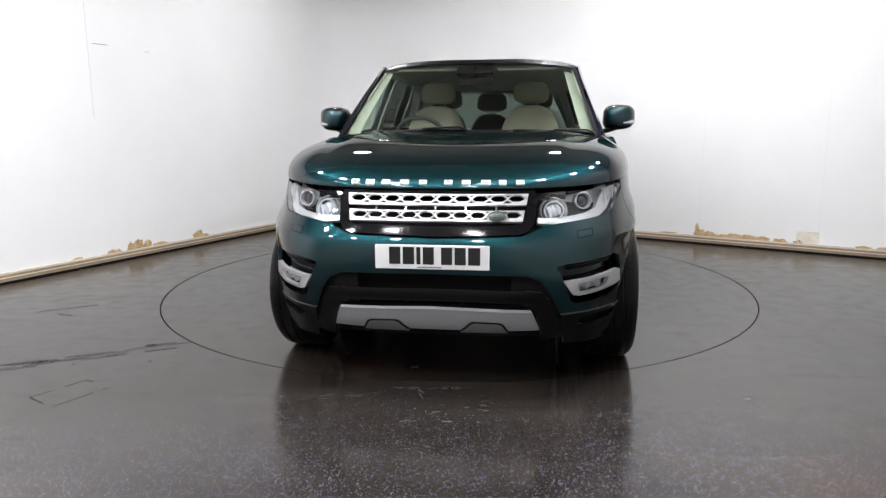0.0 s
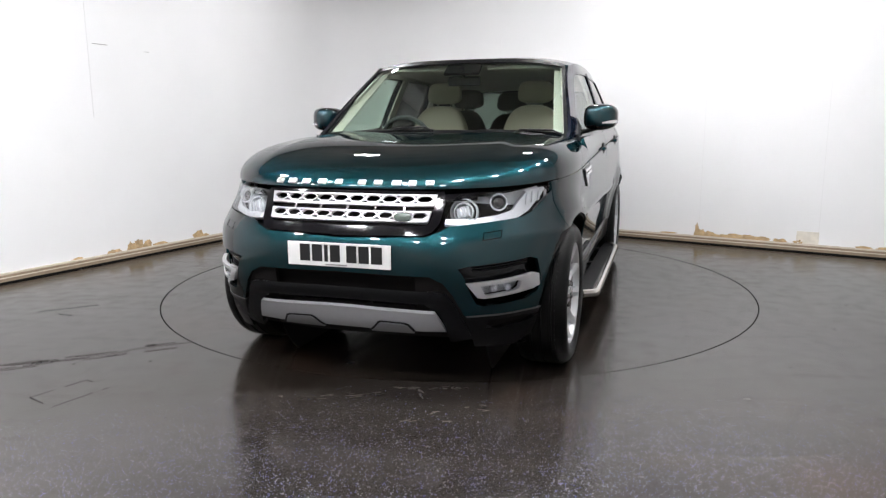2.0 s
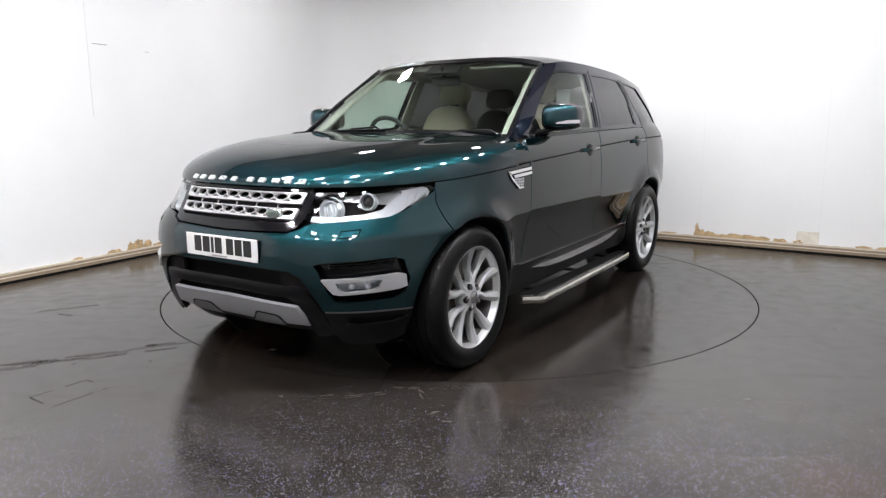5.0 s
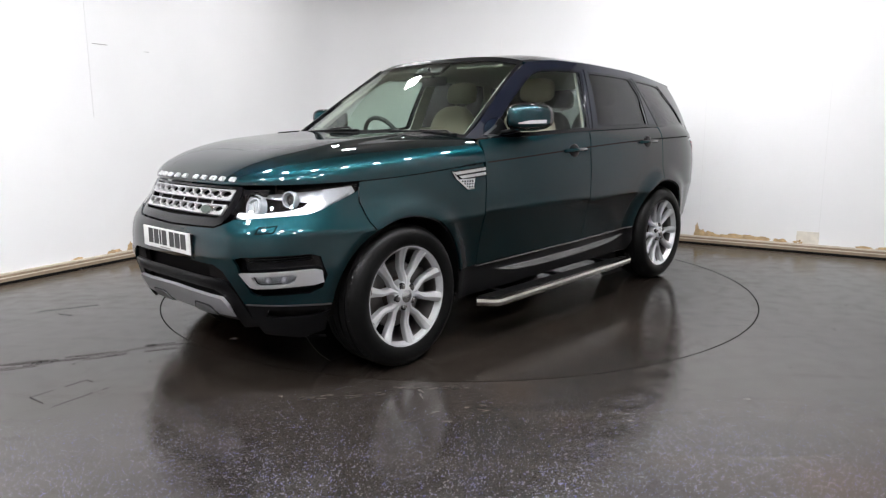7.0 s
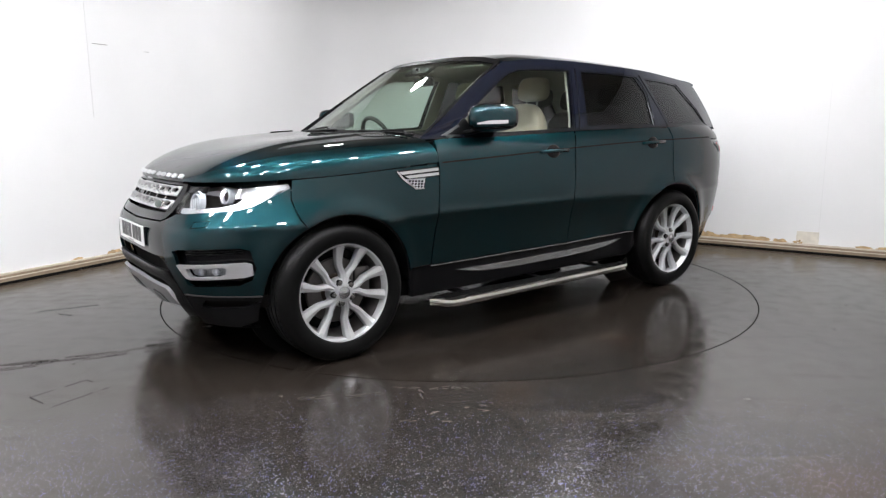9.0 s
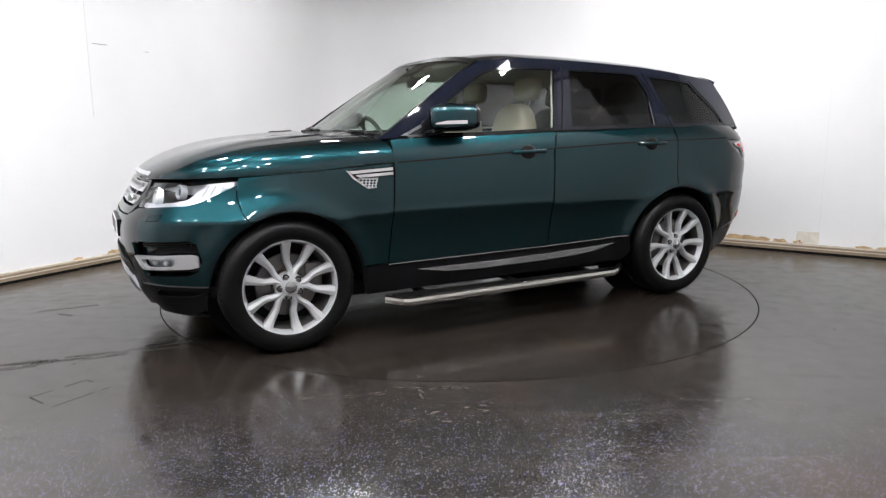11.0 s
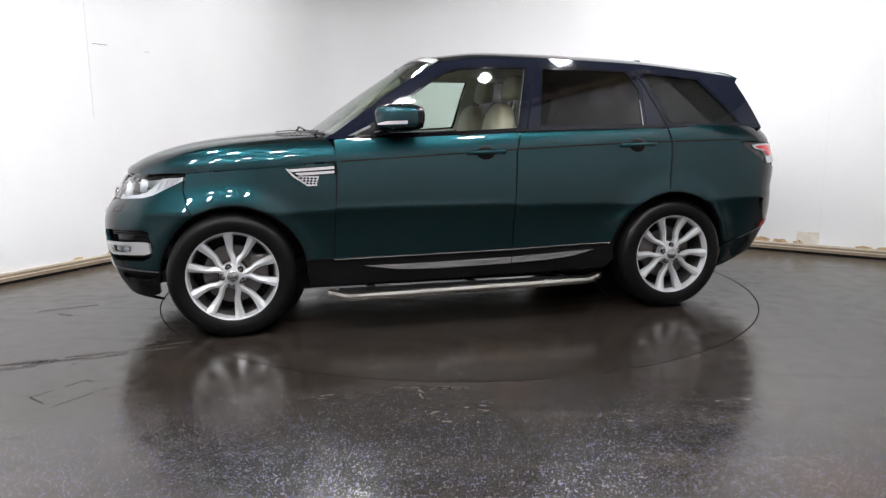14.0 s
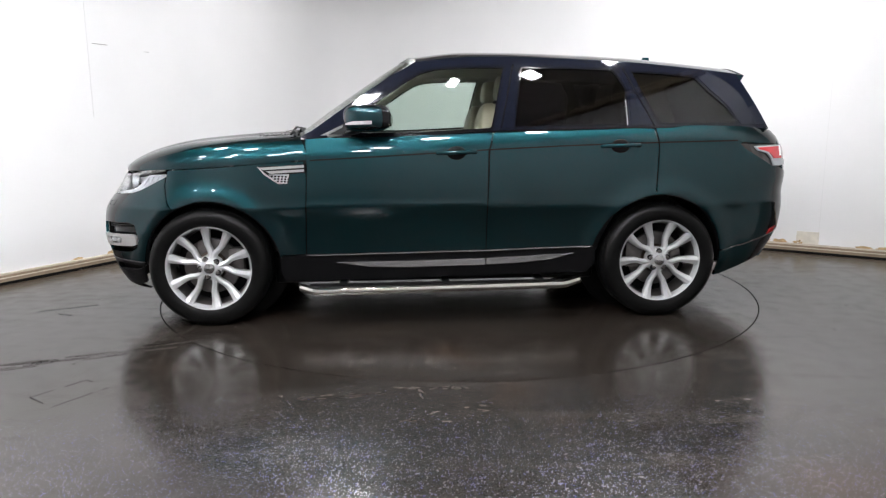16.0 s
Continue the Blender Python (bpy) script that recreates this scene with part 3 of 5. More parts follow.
def frontpoly(pts, step=0.06):
    return [by_y(y, z) for y, z in dense(pts, step)]


def arc(cx, cz, r, a0, a1, n=14, rz=None):
    return [(cx + r * math.cos(radians(a0 + (a1 - a0) * k / n)), cz + (rz or r) * math.sin(radians(a0 + (a1 - a0) * k / n))) for k in range(n + 1)]


AF = (HUB_X - 0.015, 0.372, 0.44)
AR = (-HUB_X + 0.015, 0.378, 0.445)
G = 0.0028


def body_sides(sg):
    kw = dict(step=0.035)
    def P(name, pts, mat, **k):
        return sheet(name, sidepoly(pts, sg), wrap, mat, CAR, **{**kw, **k})
    # front wing between lamp, hood, door and arch
    shut = [(x, crease_z(x) - 0.004) for x in (0.84 + G, 1.0, 1.2, 1.4, 1.6, 1.70)]
    P("front_wing", [(0.852 + G, 0.455), (0.838 + G, 0.73), (0.826 + G, 0.95)] + shut + [(1.706, 0.966), (1.716, 0.90), (1.693, 0.80)] + arc(*AF, 60.6, 171, 16) + [(1.0, 0.455)], PAINT)
    # doors
    fd = [(0.832 - G, 1.186), (0.822 - G, 1.0), (0.836 - G, 0.73), (0.85 - G, 0.455), (-0.313 + G, 0.468), (-0.315 + G, 0.745), (-0.322 + G, 1.10), (-0.355 + G, 1.232)]
    fd += [(x, belt_z(x) - 0.008) for x in (-0.2, 0.0, 0.27, 0.5, 0.7)]
    front = P("front_door", fd, PAINT)
    rd = [(-0.313 - G, 0.468), (-1.01, 0.487)] + arc(*AR, 14, 83, 10)[0:] + [(-1.405 + G, 0.84), (-1.42 + G, 1.0), (-1.425 + G, 1.14), (-1.40 + G, 1.235)]
    rd += [(x, belt_z(x) - 0.008) for x in (-1.2, -0.9, -0.6, -0.365)] + [(-0.332, 1.10), (-0.315 - G, 0.745)]
    rear = P("rear_door", rd, PAINT)
    # rear quarter and bumper
    rq = arc(*AR, 82, 172, 12) + [(-1.93, 0.44), (-2.2, 0.50), (-2.39, 0.55), (-2.41, 0.75), (-2.42, 0.94), (-2.30, 0.985), (-2.24, 0.99), (-2.03, 1.10), (-1.98, 1.14), (-2.0, 1.15), (-2.30, 1.135), (-2.33, 1.18), (-2.29, 1.222)]
    rq += [(x, belt_z(x) - 0.003) for x in (-2.2, -1.96, -1.7, -1.41)] + [(-1.43, 1.14), (-1.425, 1.0), (-1.41, 0.84)]
    P("rear_wing", rq, PAINT)
    P("rear_bumper_skirt", arc(*AR, 174, 196, 4) + [(-1.95, 0.27), (-2.25, 0.36), (-2.37, 0.45), (-2.39, 0.54), (-2.2, 0.492), (-1.93, 0.432)], PAINT, lift=-0.004)
    P("bumper_crease", [(-2.04, 0.458), (-2.2, 0.498), (-2.39, 0.548), (-2.39, 0.541), (-2.2, 0.491), (-2.04, 0.453)], EDGE, lift=0.002, thick=0.006, step=0.03)
    # inner skin behind joints and openings
    P("inner_side", [(0.99, 0.30), (0.99, 0.9), (0.8, 1.16), (-1.3, 1.2), (-1.2, 0.8), (-1.0, 0.33)], BLACKP, lift=-0.03, step=0.09)
    # sill cladding and bright strip
    P("sill", [(1.005, 0.447), (1.015, 0.36), (0.99, 0.27), (-0.98, 0.30), (-1.045, 0.37), (-1.02, 0.478), (-0.313, 0.460), (0.85, 0.447)], BLACKP, lift=-0.008, label="black plastic sill cladding")
    P("sill_strip", [(0.66, 0.397), (0.45, 0.365), (0.2, 0.357), (-0.3085, 0.365), (-0.3085, 0.408), (0.2, 0.398)], STRIP, lift=0.004, label="bright grey strip")
    P("sill_strip", [(-0.3165, 0.408), (-0.3165, 0.367), (-0.55, 0.375), (-0.75, 0.395), (-0.9, 0.434), (-0.6, 0.42)], STRIP, lift=0.004, label="bright grey strip")
    P("sill_edge", [(0.85, 0.449), (0.85, 0.443), (-0.31, 0.456), (-1.0, 0.476), (-1.0, 0.482), (-0.31, 0.464)], STRIP, lift=0.003, step=0.03)
    # Dark strip on the skin that paints shade along the shoulder crease.
    P("crease_shade", [(x, crease_z(x) + 0.0045) for x in (0.80, 0.4, 0.0, -0.33, -0.8, -1.2, -1.6, -1.96)] + [(x, crease_z(x) - 0.0045) for x in (-1.96, -1.6, -1.2, -0.8, -0.33, 0.0, 0.4, 0.80)], GAPMAT, lift=0.0008, thick=0.004, step=0.05)
    # arch linings
    for cx, cz, r in (AF, AR):
        def lining(u, v, cx=cx, cz=cz, r=r):
            a = radians(3 + 174 * u)
            x, z = cx + r * math.cos(a) * 1.003, cz + r * math.sin(a) * 1.003
            y = wrap(*by_x(x, z))[1] - 0.012
            return (x, sg * (y + (0.58 - y) * v), z)
        part("arch_lining", grid_bm(lining, 28, 4, 0.01), BLACKP, CAR, "", True)
        bm = lathe_bm([(0.02, 0), (r * 1.02, 0), (r * 1.02, 0.01), (0.02, 0.01)], 40)
        bmesh.ops.translate(bm, vec=(cx, sg * 0.58, cz), verts=bm.verts)
        part("arch_back", bm, BLACKP, CAR)
    # door handles on their doors
    for door, hx, hz in ((front, -0.118, 1.098), (rear, -1.172, 1.133)):
        y = sg * half_width(hx, hz)
        bm = bmesh.new()
        bmesh.ops.create_uvsphere(bm, u_segments=20, v_segments=12, radius=1)
        bmesh.ops.scale(bm, vec=(0.062, 0.012, 0.046), verts=bm.verts)
        bmesh.ops.translate(bm, vec=(hx, y - sg * 0.001, hz - 0.004), verts=bm.verts)
        part("handle_cup", bm, BLACKP, door, "", True)
        bm = box_bm((0.265, 0.026, 0.026), (hx, y + sg * 0.032, hz), 0.011, 3)
        for v in bm.verts:
            k = abs(v.co.x - hx) / 0.13
            v.co.y -= sg * 0.022 * k ** 3
            v.co.z += 0.006 * k * k * (1 if v.co.x < hx else -0.3)
        part("handle", bm, PAINT, door, "dark green pull handle", True)
        for dx in (-0.11, 0.11):
            part("handle_foot", box_bm((0.03, 0.03, 0.018), (hx + dx, y + sg * 0.01, hz), 0.004), GLOSSB, door)
    # wing vent: two bright blades over a mesh
    P("vent_frame", [(1.125, 1.022), (0.83, 1.034), (0.83, 0.982), (0.925, 0.975), (0.94, 0.915), (1.0, 0.915), (1.10, 0.985)], GLOSSB, lift=0.003, thick=0.01, label="black wing vent frame")
    P("vent_rim", [(1.125, 1.02), (1.118, 1.02), (1.07, 0.975), (0.995, 0.922), (0.942, 0.922), (0.942, 0.915), (1.0, 0.914), (1.085, 0.972)], CHROME, lift=0.010, thick=0.008, step=0.02, label="bright vent rim")
    P("vent_blade", [(1.115, 1.015), (0.838, 1.03), (0.838, 1.013), (1.09, 1.0)], CHROME, lift=0.012, thick=0.01, label="bright vent blade")
    P("vent_blade", [(1.072, 0.993), (0.838, 1.003), (0.838, 0.988), (1.045, 0.977)], CHROME, lift=0.012, thick=0.01, label="bright vent blade")
    hs = []
    for i in range(5):
        for j in range(3):
            cx, cz = 1.018 - 0.021 * i + 0.018 * (1 - j), 0.962 - 0.016 * j - 0.001 * i
            hs.append(sidepoly([(cx + 0.0088 * math.cos(a), cz + 0.0066 * math.sin(a)) for a in (0, 1.05, 2.1, 3.14, 4.19, 5.24)], sg, 1))
    P("vent_mesh", [(1.058, 0.973), (0.93, 0.973), (0.942, 0.918), (0.998, 0.918)], LAMPGREY, lift=0.006, thick=0.006, step=0.02, holes=hs, label="bright vent mesh")
    # tail lamp
    P("tail_lamp", [(-1.99, 1.143), (-2.02, 1.11), (-2.23, 0.99), (-2.40, 0.985), (-2.415, 1.05), (-2.40, 1.135)], LAMPDARK, lift=-0.012, thick=0.02)
    P("tail_lens_rim", [(-2.09, 1.122), (-2.12, 1.094), (-2.20, 1.075), (-2.245, 1.03), (-2.375, 1.026), (-2.375, 1.128)], LAMPWHITE, lift=0.0, thick=0.01, label="bright tail lens edge")
    P("tail_lens", [(-2.115, 1.113), (-2.135, 1.099), (-2.21, 1.082), (-2.255, 1.04), (-2.365, 1.036), (-2.365, 1.119)], REDLENS, lift=0.004, thick=0.01, label="red tail lens")
    P("tail_lens_bar", [(-2.315, 1.055), (-2.315, 1.12), (-2.33, 1.12), (-2.33, 1.055)], PLATEW, lift=0.007, thick=0.004, step=0.02)
    P("tail_lens_clear", [(-2.235, 1.035), (-2.26, 0.992), (-2.40, 0.99), (-2.40, 1.025)], LAMPWHITE, lift=0.002, thick=0.01, label="clear reversing lens")
    P("rear_reflector", [(-2.27, 0.52), (-2.37, 0.545), (-2.372, 0.572), (-2.29, 0.555)], REDLENS, lift=0.006, thick=0.008, step=0.02, label="red reflector")


for sg in (1, -1):
    body_sides(sg)


def nose():
    # dark backing of the whole nose
    back = [by_y(-0.7, 0.23), by_y(0.7, 0.23)] + [by_x(x, z) for x, z in ((1.93, 0.3), (1.90, 0.5), (1.80, 0.72), (1.74, 0.9))] + [by_y(0.5, 0.955), by_y(-0.5, 0.955)] + [by_x(x, z, -1) for x, z in ((1.74, 0.9), (1.80, 0.72), (1.90, 0.5), (1.93, 0.3))]
    sheet("nose_backing", back, wrap, GAPMAT, CAR, lift=-0.07, step=0.08)
    # closing pieces at the ends of the wide intake
    for sg in (1, -1):
        end = [by_y(sg * y, z) for y, z in ((0.36, 0.63), (0.54, 0.63), (0.62, 0.45), (0.63, 0.30), (0.50, 0.30), (0.47, 0.42), (0.36, 0.45))]
        sheet("intake_end", end, wrap, GAPMAT, CAR, (), 0.05, 0.02, -0.021)
    # bumper cover with its openings
    low = [(-0.94, 0.415), (-0.80, 0.416), (-0.66, 0.419), (-0.575, 0.417), (-0.53, 0.52), (-0.49, 0.575), (-0.43, 0.603), (0, 0.608), (0.43, 0.603), (0.49, 0.575), (0.53, 0.52), (0.575, 0.417), (0.66, 0.419), (0.80, 0.416), (0.94, 0.415)]
    top = [(0.50, 0.822), (0.46, 0.80), (0.40, 0.778), (0, 0.765), (-0.40, 0.778), (-0.46, 0.80), (-0.50, 0.822)]
    def flank(sg):
        pts = arc(*AF, 5.6, 60, 8) + [(1.699, 0.80), (1.722, 0.90), (1.712, 0.957), (1.80, 0.915), (1.90, 0.868), (1.97, 0.848)]
        return [by_x(x, z, sg) for x, z in pts]
    lamp_low = [(0.80, 0.852), (0.66, 0.838)]
    poly = [by_y(*q) for q in low[1:-1]] + flank(1) + [by_y(*q) for q in lamp_low] + [by_y(*q) for q in top] + [by_y(-y, z) for y, z in lamp_low[::-1]] + flank(-1)[::-1]
    fogs = []
    for sg in (1, -1):
        fogs.append([by_y(sg * y, z) for y, z in ((0.555, 0.640), (0.60, 0.652), (0.72, 0.662), (0.835, 0.668), (0.855, 0.652), (0.857, 0.56), (0.842, 0.50), (0.815, 0.472), (0.65, 0.463), (0.628, 0.473), (0.60, 0.545), (0.578, 0.61))])
    sheet("front_bumper", poly, wrap, PAINT, CAR, fogs, 0.035)
    # black lower valance at the corners
    for sg in (1, -1):
        vp = [by_y(sg * y, z) for y, z in ((0.582, 0.410), (0.66, 0.412), (0.80, 0.409))] + [by_x(x, z, sg) for x, z in ((1.885, 0.408), (1.90, 0.27), (1.97, 0.235))] + [by_y(sg * y, z) for y, z in ((0.80, 0.225), (0.60, 0.245))]
        slot = [by_y(sg * y, z) for y, z in ((0.66, 0.352), (0.68, 0.388), (0.80, 0.388), (0.84, 0.38), (0.80, 0.35), (0.70, 0.342))]
        sheet("lower_valance", vp, wrap, BLACKP, CAR, [slot], 0.04, lift=-0.004, flip=False)
        sheet("valance_backing", [by_y(sg * y, z) for y, z in ((0.62, 0.40), (0.88, 0.40), (0.88, 0.33), (0.62, 0.33))], wrap, GAPMAT, CAR, (), 0.05, 0.01, -0.035)
        edge = [by_y(sg * y, z) for y, z in ((0.582, 0.409), (0.66, 0.411), (0.80, 0.408))] + [by_x(x, z, sg) for x, z in ((1.890, 0.407), (1.890, 0.414))] + [by_y(sg * y, z) for y, z in ((0.80, 0.415), (0.66, 0.418), (0.582, 0.416))]
        sheet("valance_edge", edge, wrap, EDGE, CAR, (), 0.03, 0.01, 0.002)
        # fog lamp recess: mesh, chrome bezel and twin lamps
        rec = [by_y(sg * y, z) for y, z in ((0.53, 0.64), (0.84, 0.69), (0.89, 0.66), (0.885, 0.49), (0.80, 0.45), (0.62, 0.43))]
        sheet("fog_recess", rec, wrap, GLOSSB, CAR, (), 0.05, 0.01, -0.045)
        for k in range(4):
            zz = 0.622 + 0.012 * k
            bar = [by_y(sg * y, z) for y, z in ((0.62, zz), (0.84, zz + 0.012), (0.84, zz + 0.018), (0.62, zz + 0.006))]
            sheet("fog_mesh_bar", bar, wrap, BLACKP, CAR, (), 0.04, 0.008, -0.03)
        bez = [by_y(sg * y, z) for y, z in ((0.590, 0.574), (0.72, 0.582), (0.842, 0.591), (0.852, 0.582), (0.848, 0.527), (0.832, 0.515), (0.66, 0.502), (0.634, 0.508))]
        win = [by_y(sg * y, z) for y, z in ((0.648, 0.561), (0.790, 0.571), (0.800, 0.563), (0.792, 0.535), (0.775, 0.524), (0.68, 0.515), (0.663, 0.521))]
        bezel = sheet("fog_bezel", bez, wrap, SATIN, CAR, [win], 0.03, 0.02, 0.006, "satin silver fog lamp bezel")
        sheet("fog_lens", [by_y(sg * y, z) for y, z in ((0.643, 0.566), (0.795, 0.576), (0.806, 0.564), (0.797, 0.531), (0.777, 0.519), (0.677, 0.510), (0.656, 0.518))], wrap, LENS, bezel, (), 0.03, 0.003, 0.0)
        sheet("fog_housing", [by_y(sg * y, z) for y, z in ((0.643, 0.566), (0.795, 0.576), (0.806, 0.564), (0.797, 0.531), (0.777, 0.519), (0.677, 0.510), (0.656, 0.518))], wrap, LAMPGREY, bezel, (), 0.03, 0.003, -0.035)
        for yy in (0.70, 0.752):
            c = Vector(wrap(*by_y(sg * yy, 0.542)))
            bm = bmesh.new()
            bmesh.ops.create_uvsphere(bm, u_segments=14, v_segments=8, radius=0.019)
            bmesh.ops.translate(bm, vec=c + Vector((-0.024, -0.006 * sg, 0)), verts=bm.verts)
            part("fog_bulb", bm, REFLECTOR, bezel, "", True)
        # washer flap joint
        a = [(0.648, 0.795), (0.72, 0.802), (0.722, 0.77), (0.65, 0.762)]
        b = [(0.651, 0.792), (0.717, 0.799), (0.719, 0.773), (0.653, 0.765)]
        sheet("washer_flap_joint", [by_y(sg * y, z) for y, z in a], wrap, GLOSSB, CAR, [[by_y(sg * y, z) for y, z in b]], 0.03, 0.003, 0.0012)
    # black bar and its legs, silver skid plate
    bar = frontpoly([(-0.60, 0.29), (-0.575, 0.37), (-0.53, 0.48), (-0.50, 0.523), (-0.44, 0.536), (0, 0.54), (0.44, 0.536), (0.50, 0.523), (0.53, 0.48), (0.575, 0.37), (0.60, 0.29), (0.50, 0.27), (0.49, 0.335), (0.475, 0.40), (0.455, 0.435), (0.42, 0.452), (0.40, 0.47), (0, 0.474), (-0.40, 0.47), (-0.42, 0.452), (-0.455, 0.435), (-0.475, 0.40), (-0.49, 0.335), (-0.50, 0.27)])
    sheet("bumper_bar", bar, lambda s, z: (lambda p: (p[0] + 0.018 * max(0, 1 - ((z - 0.50) / 0.05) ** 2) * max(0, 1 - (p[1] / 0.55) ** 6), p[1], p[2]))(wrap(s, z)), BLACKP, CAR, (), 0.03, 0.03, -0.006, "black textured plastic bumper bar")
    skid = frontpoly([(-0.448, 0.430), (0, 0.440), (0.448, 0.430), (0.462, 0.40), (0.487, 0.333), (0.30, 0.328), (0, 0.327), (-0.30, 0.328), (-0.487, 0.333), (-0.462, 0.40)])
    cut = [frontpoly([(sg * y, z) for y, z in ((0.115, 0.325), (0.14, 0.345), (0.165, 0.372), (0.18, 0.378), (0.30, 0.375), (0.32, 0.368), (0.335, 0.345), (0.345, 0.3285))]) for sg in (1, -1)]
    tilt = lambda s, z: (lambda p: (p[0] + 0.02 - (0.44 - z) * 0.25, p[1], p[2]))(wrap(s, z))
    sp = sheet("skid_plate", skid, tilt, SKID, CAR, (), 0.03, 0.02, 0.0, "grey painted front skid plate")
    # Raised dark sheets paint the shade of two pockets; nothing is recessed.
    for c in cut:
        rim = [(s * 1.0, z) for s, z in c]
        sheet("pocket_rim_shade", rim, tilt, BLACKP, sp, (), 0.02, 0.006, 0.004, "black sheet painting the shaded rim of a pocket")
        inner = [(s + (0.010 if s < (min(q[0] for q in c) + max(q[0] for q in c)) / 2 else -0.010), z - 0.006) for s, z in c]
        sheet("pocket_face_shade", inner, tilt, POCKET_SHADE, sp, (), 0.02, 0.006, 0.0065)
    lip = frontpoly([(-0.47, 0.325), (0.47, 0.325), (0.44, 0.25), (0.25, 0.235), (-0.25, 0.235), (-0.44, 0.25)])
    sheet("under_lip", lip, wrap, BLACKP, CAR, (), 0.05, 0.02, -0.06)
    for k in range(3):
        y0 = -0.38 + 0.26 * k
        sheet("intake_slat", frontpoly([(y0, 0.447), (y0 + 0.24, 0.447), (y0 + 0.24, 0.455), (y0, 0.455)]), wrap, GLOSSB, CAR, (), 0.05, 0.02, -0.03)
    # gloss black grille surround
    gs = frontpoly([(-0.452, 0.974), (0.452, 0.974), (0.468, 0.93), (0.455, 0.835), (0.43, 0.80), (0.39, 0.786), (0, 0.775), (-0.39, 0.786), (-0.43, 0.80), (-0.455, 0.835), (-0.468, 0.93)])
    opening = frontpoly([(-0.425, 0.965), (0.425, 0.965), (0.41, 0.84), (0.38, 0.825), (0, 0.818), (-0.38, 0.825), (-0.41, 0.84)])
    grille = sheet("grille", gs, wrap, GLOSSB, CAR, [opening], 0.035, 0.03, -0.002, "gloss black grille surround with silver lattice bars")
    for z0, z1, w in ((0.908, 0.957, 0.424), (0.838, 0.885, 0.409)):
        # a row of long hexagons with triangles above and below their joints
        cells = []
        n = 10
        cw = 2 * (w - 0.012) / n
        zc, hb = (z0 + z1) / 2, (z1 - z0) / 2
        for k in range(n):
            cy = -w + 0.012 + cw * (k + 0.5)
            cells.append([by_y(cy + cw * a, zc + hb * (0.2 + b)) for a, b in ((-0.475, 0), (-0.22, 0.6), (0.22, 0.6), (0.475, 0), (0.22, -0.56), (-0.22, -0.56))])
            if k:
                cells.append([by_y(cy + cw * (a - 0.5), zc + hb * b) for a, b in ((0, -0.06), (0.3, -0.62), (-0.3, -0.62))])
                cells.append([by_y(cy + cw * (a - 0.5), zc + hb * b) for a, b in ((0, 0.40), (0.22, 0.84), (-0.22, 0.84))])
        sheet("grille_bar", frontpoly([(-w, z1), (w, z1), (w - 0.008, z0), (-w + 0.008, z0)]), wrap, SATIN, grille, cells, 0.03, 0.016, 0.004, "satin silver lattice bar")
    for k in range(5):
        y = -0.28 + 0.14 * k
        sheet("grille_strut", frontpoly([(y - 0.005, 0.911), (y + 0.005, 0.911), (y + 0.005, 0.882), (y - 0.005, 0.882)]), wrap, SILVER, grille, (), 0.03, 0.012, -0.006)
    c = Vector(wrap(*by_y(0.288, 0.862)))
    bm = lathe_bm([(0.0, 0.006), (0.036, 0.005), (0.046, 0.002), (0.05, -0.004), (0.05, -0.012)], 32, "X")
    bmesh.ops.scale(bm, vec=(1, 1, 0.52), verts=bm.verts)
    bmesh.ops.transform(bm, matrix=Matrix.Translation(c + Vector((0.014, 0, 0))) @ pose(0, 0, 0, 0, -14, 9), verts=bm.verts)
    badge = part("badge", bm, CHROME, grille, "oval chrome badge", True)
    bm = lathe_bm([(0.0, 0.0075), (0.032, 0.0065), (0.041, 0.0045)], 32, "X")
    bmesh.ops.scale(bm, vec=(1, 1, 0.5), verts=bm.verts)
    bmesh.ops.transform(bm, matrix=Matrix.Translation(c + Vector((0.0145, 0, 0))) @ pose(0, 0, 0, 0, -14, 9), verts=bm.verts)
    part("badge_face", bm, BADGE, badge, "grey green badge face", True)
    # number plate with bars for its characters
    px = 2.286
    pl = part("number_plate", box_bm((0.006, 0.52, 0.111), (px + 0.008, 0, 0.687), 0.0025), PLATEW, CAR, "white number plate with black bars")
    part("plate_holder", box_bm((0.02, 0.51, 0.10), (px - 0.008, 0, 0.687), 0.004), BLACKP, CAR)
    y = -0.195
    for wdt in (0.052, 0.052, 0.018, 0.050, 0, 0.050, 0.050, 0.054):
        if wdt:
            part("plate_bar", box_bm((0.002, wdt, 0.079), (px + 0.0115, y + wdt / 2, 0.693)), PLATEB, pl)
            y += wdt + 0.011
        else:
            y += 0.022
    part("plate_bar", box_bm((0.0015, 0.11, 0.007), (px + 0.0112, -0.01, 0.640)), MARK, pl)


nose()
# ---- bonnet, cabin shell and glass ----
hood_top = curve([0.75, 1.0, 1.2, 1.4, 1.6, 1.77, 1.92, 2.0, 2.08, 2.15], [1.222, 1.212, 1.202, 1.187, 1.168, 1.141, 1.108, 1.085, 1.055, 1.025])
HX = 1.0
LETTER = shader("bright_letter", (0.7, 0.71, 0.72), 0.3, metal=0.4)


def hood_edge_z(x):
    return crease_z(x) + 0.001 if x < 1.6 else crease_z(1.6) + 0.001 - (x - 1.6) * 0.048


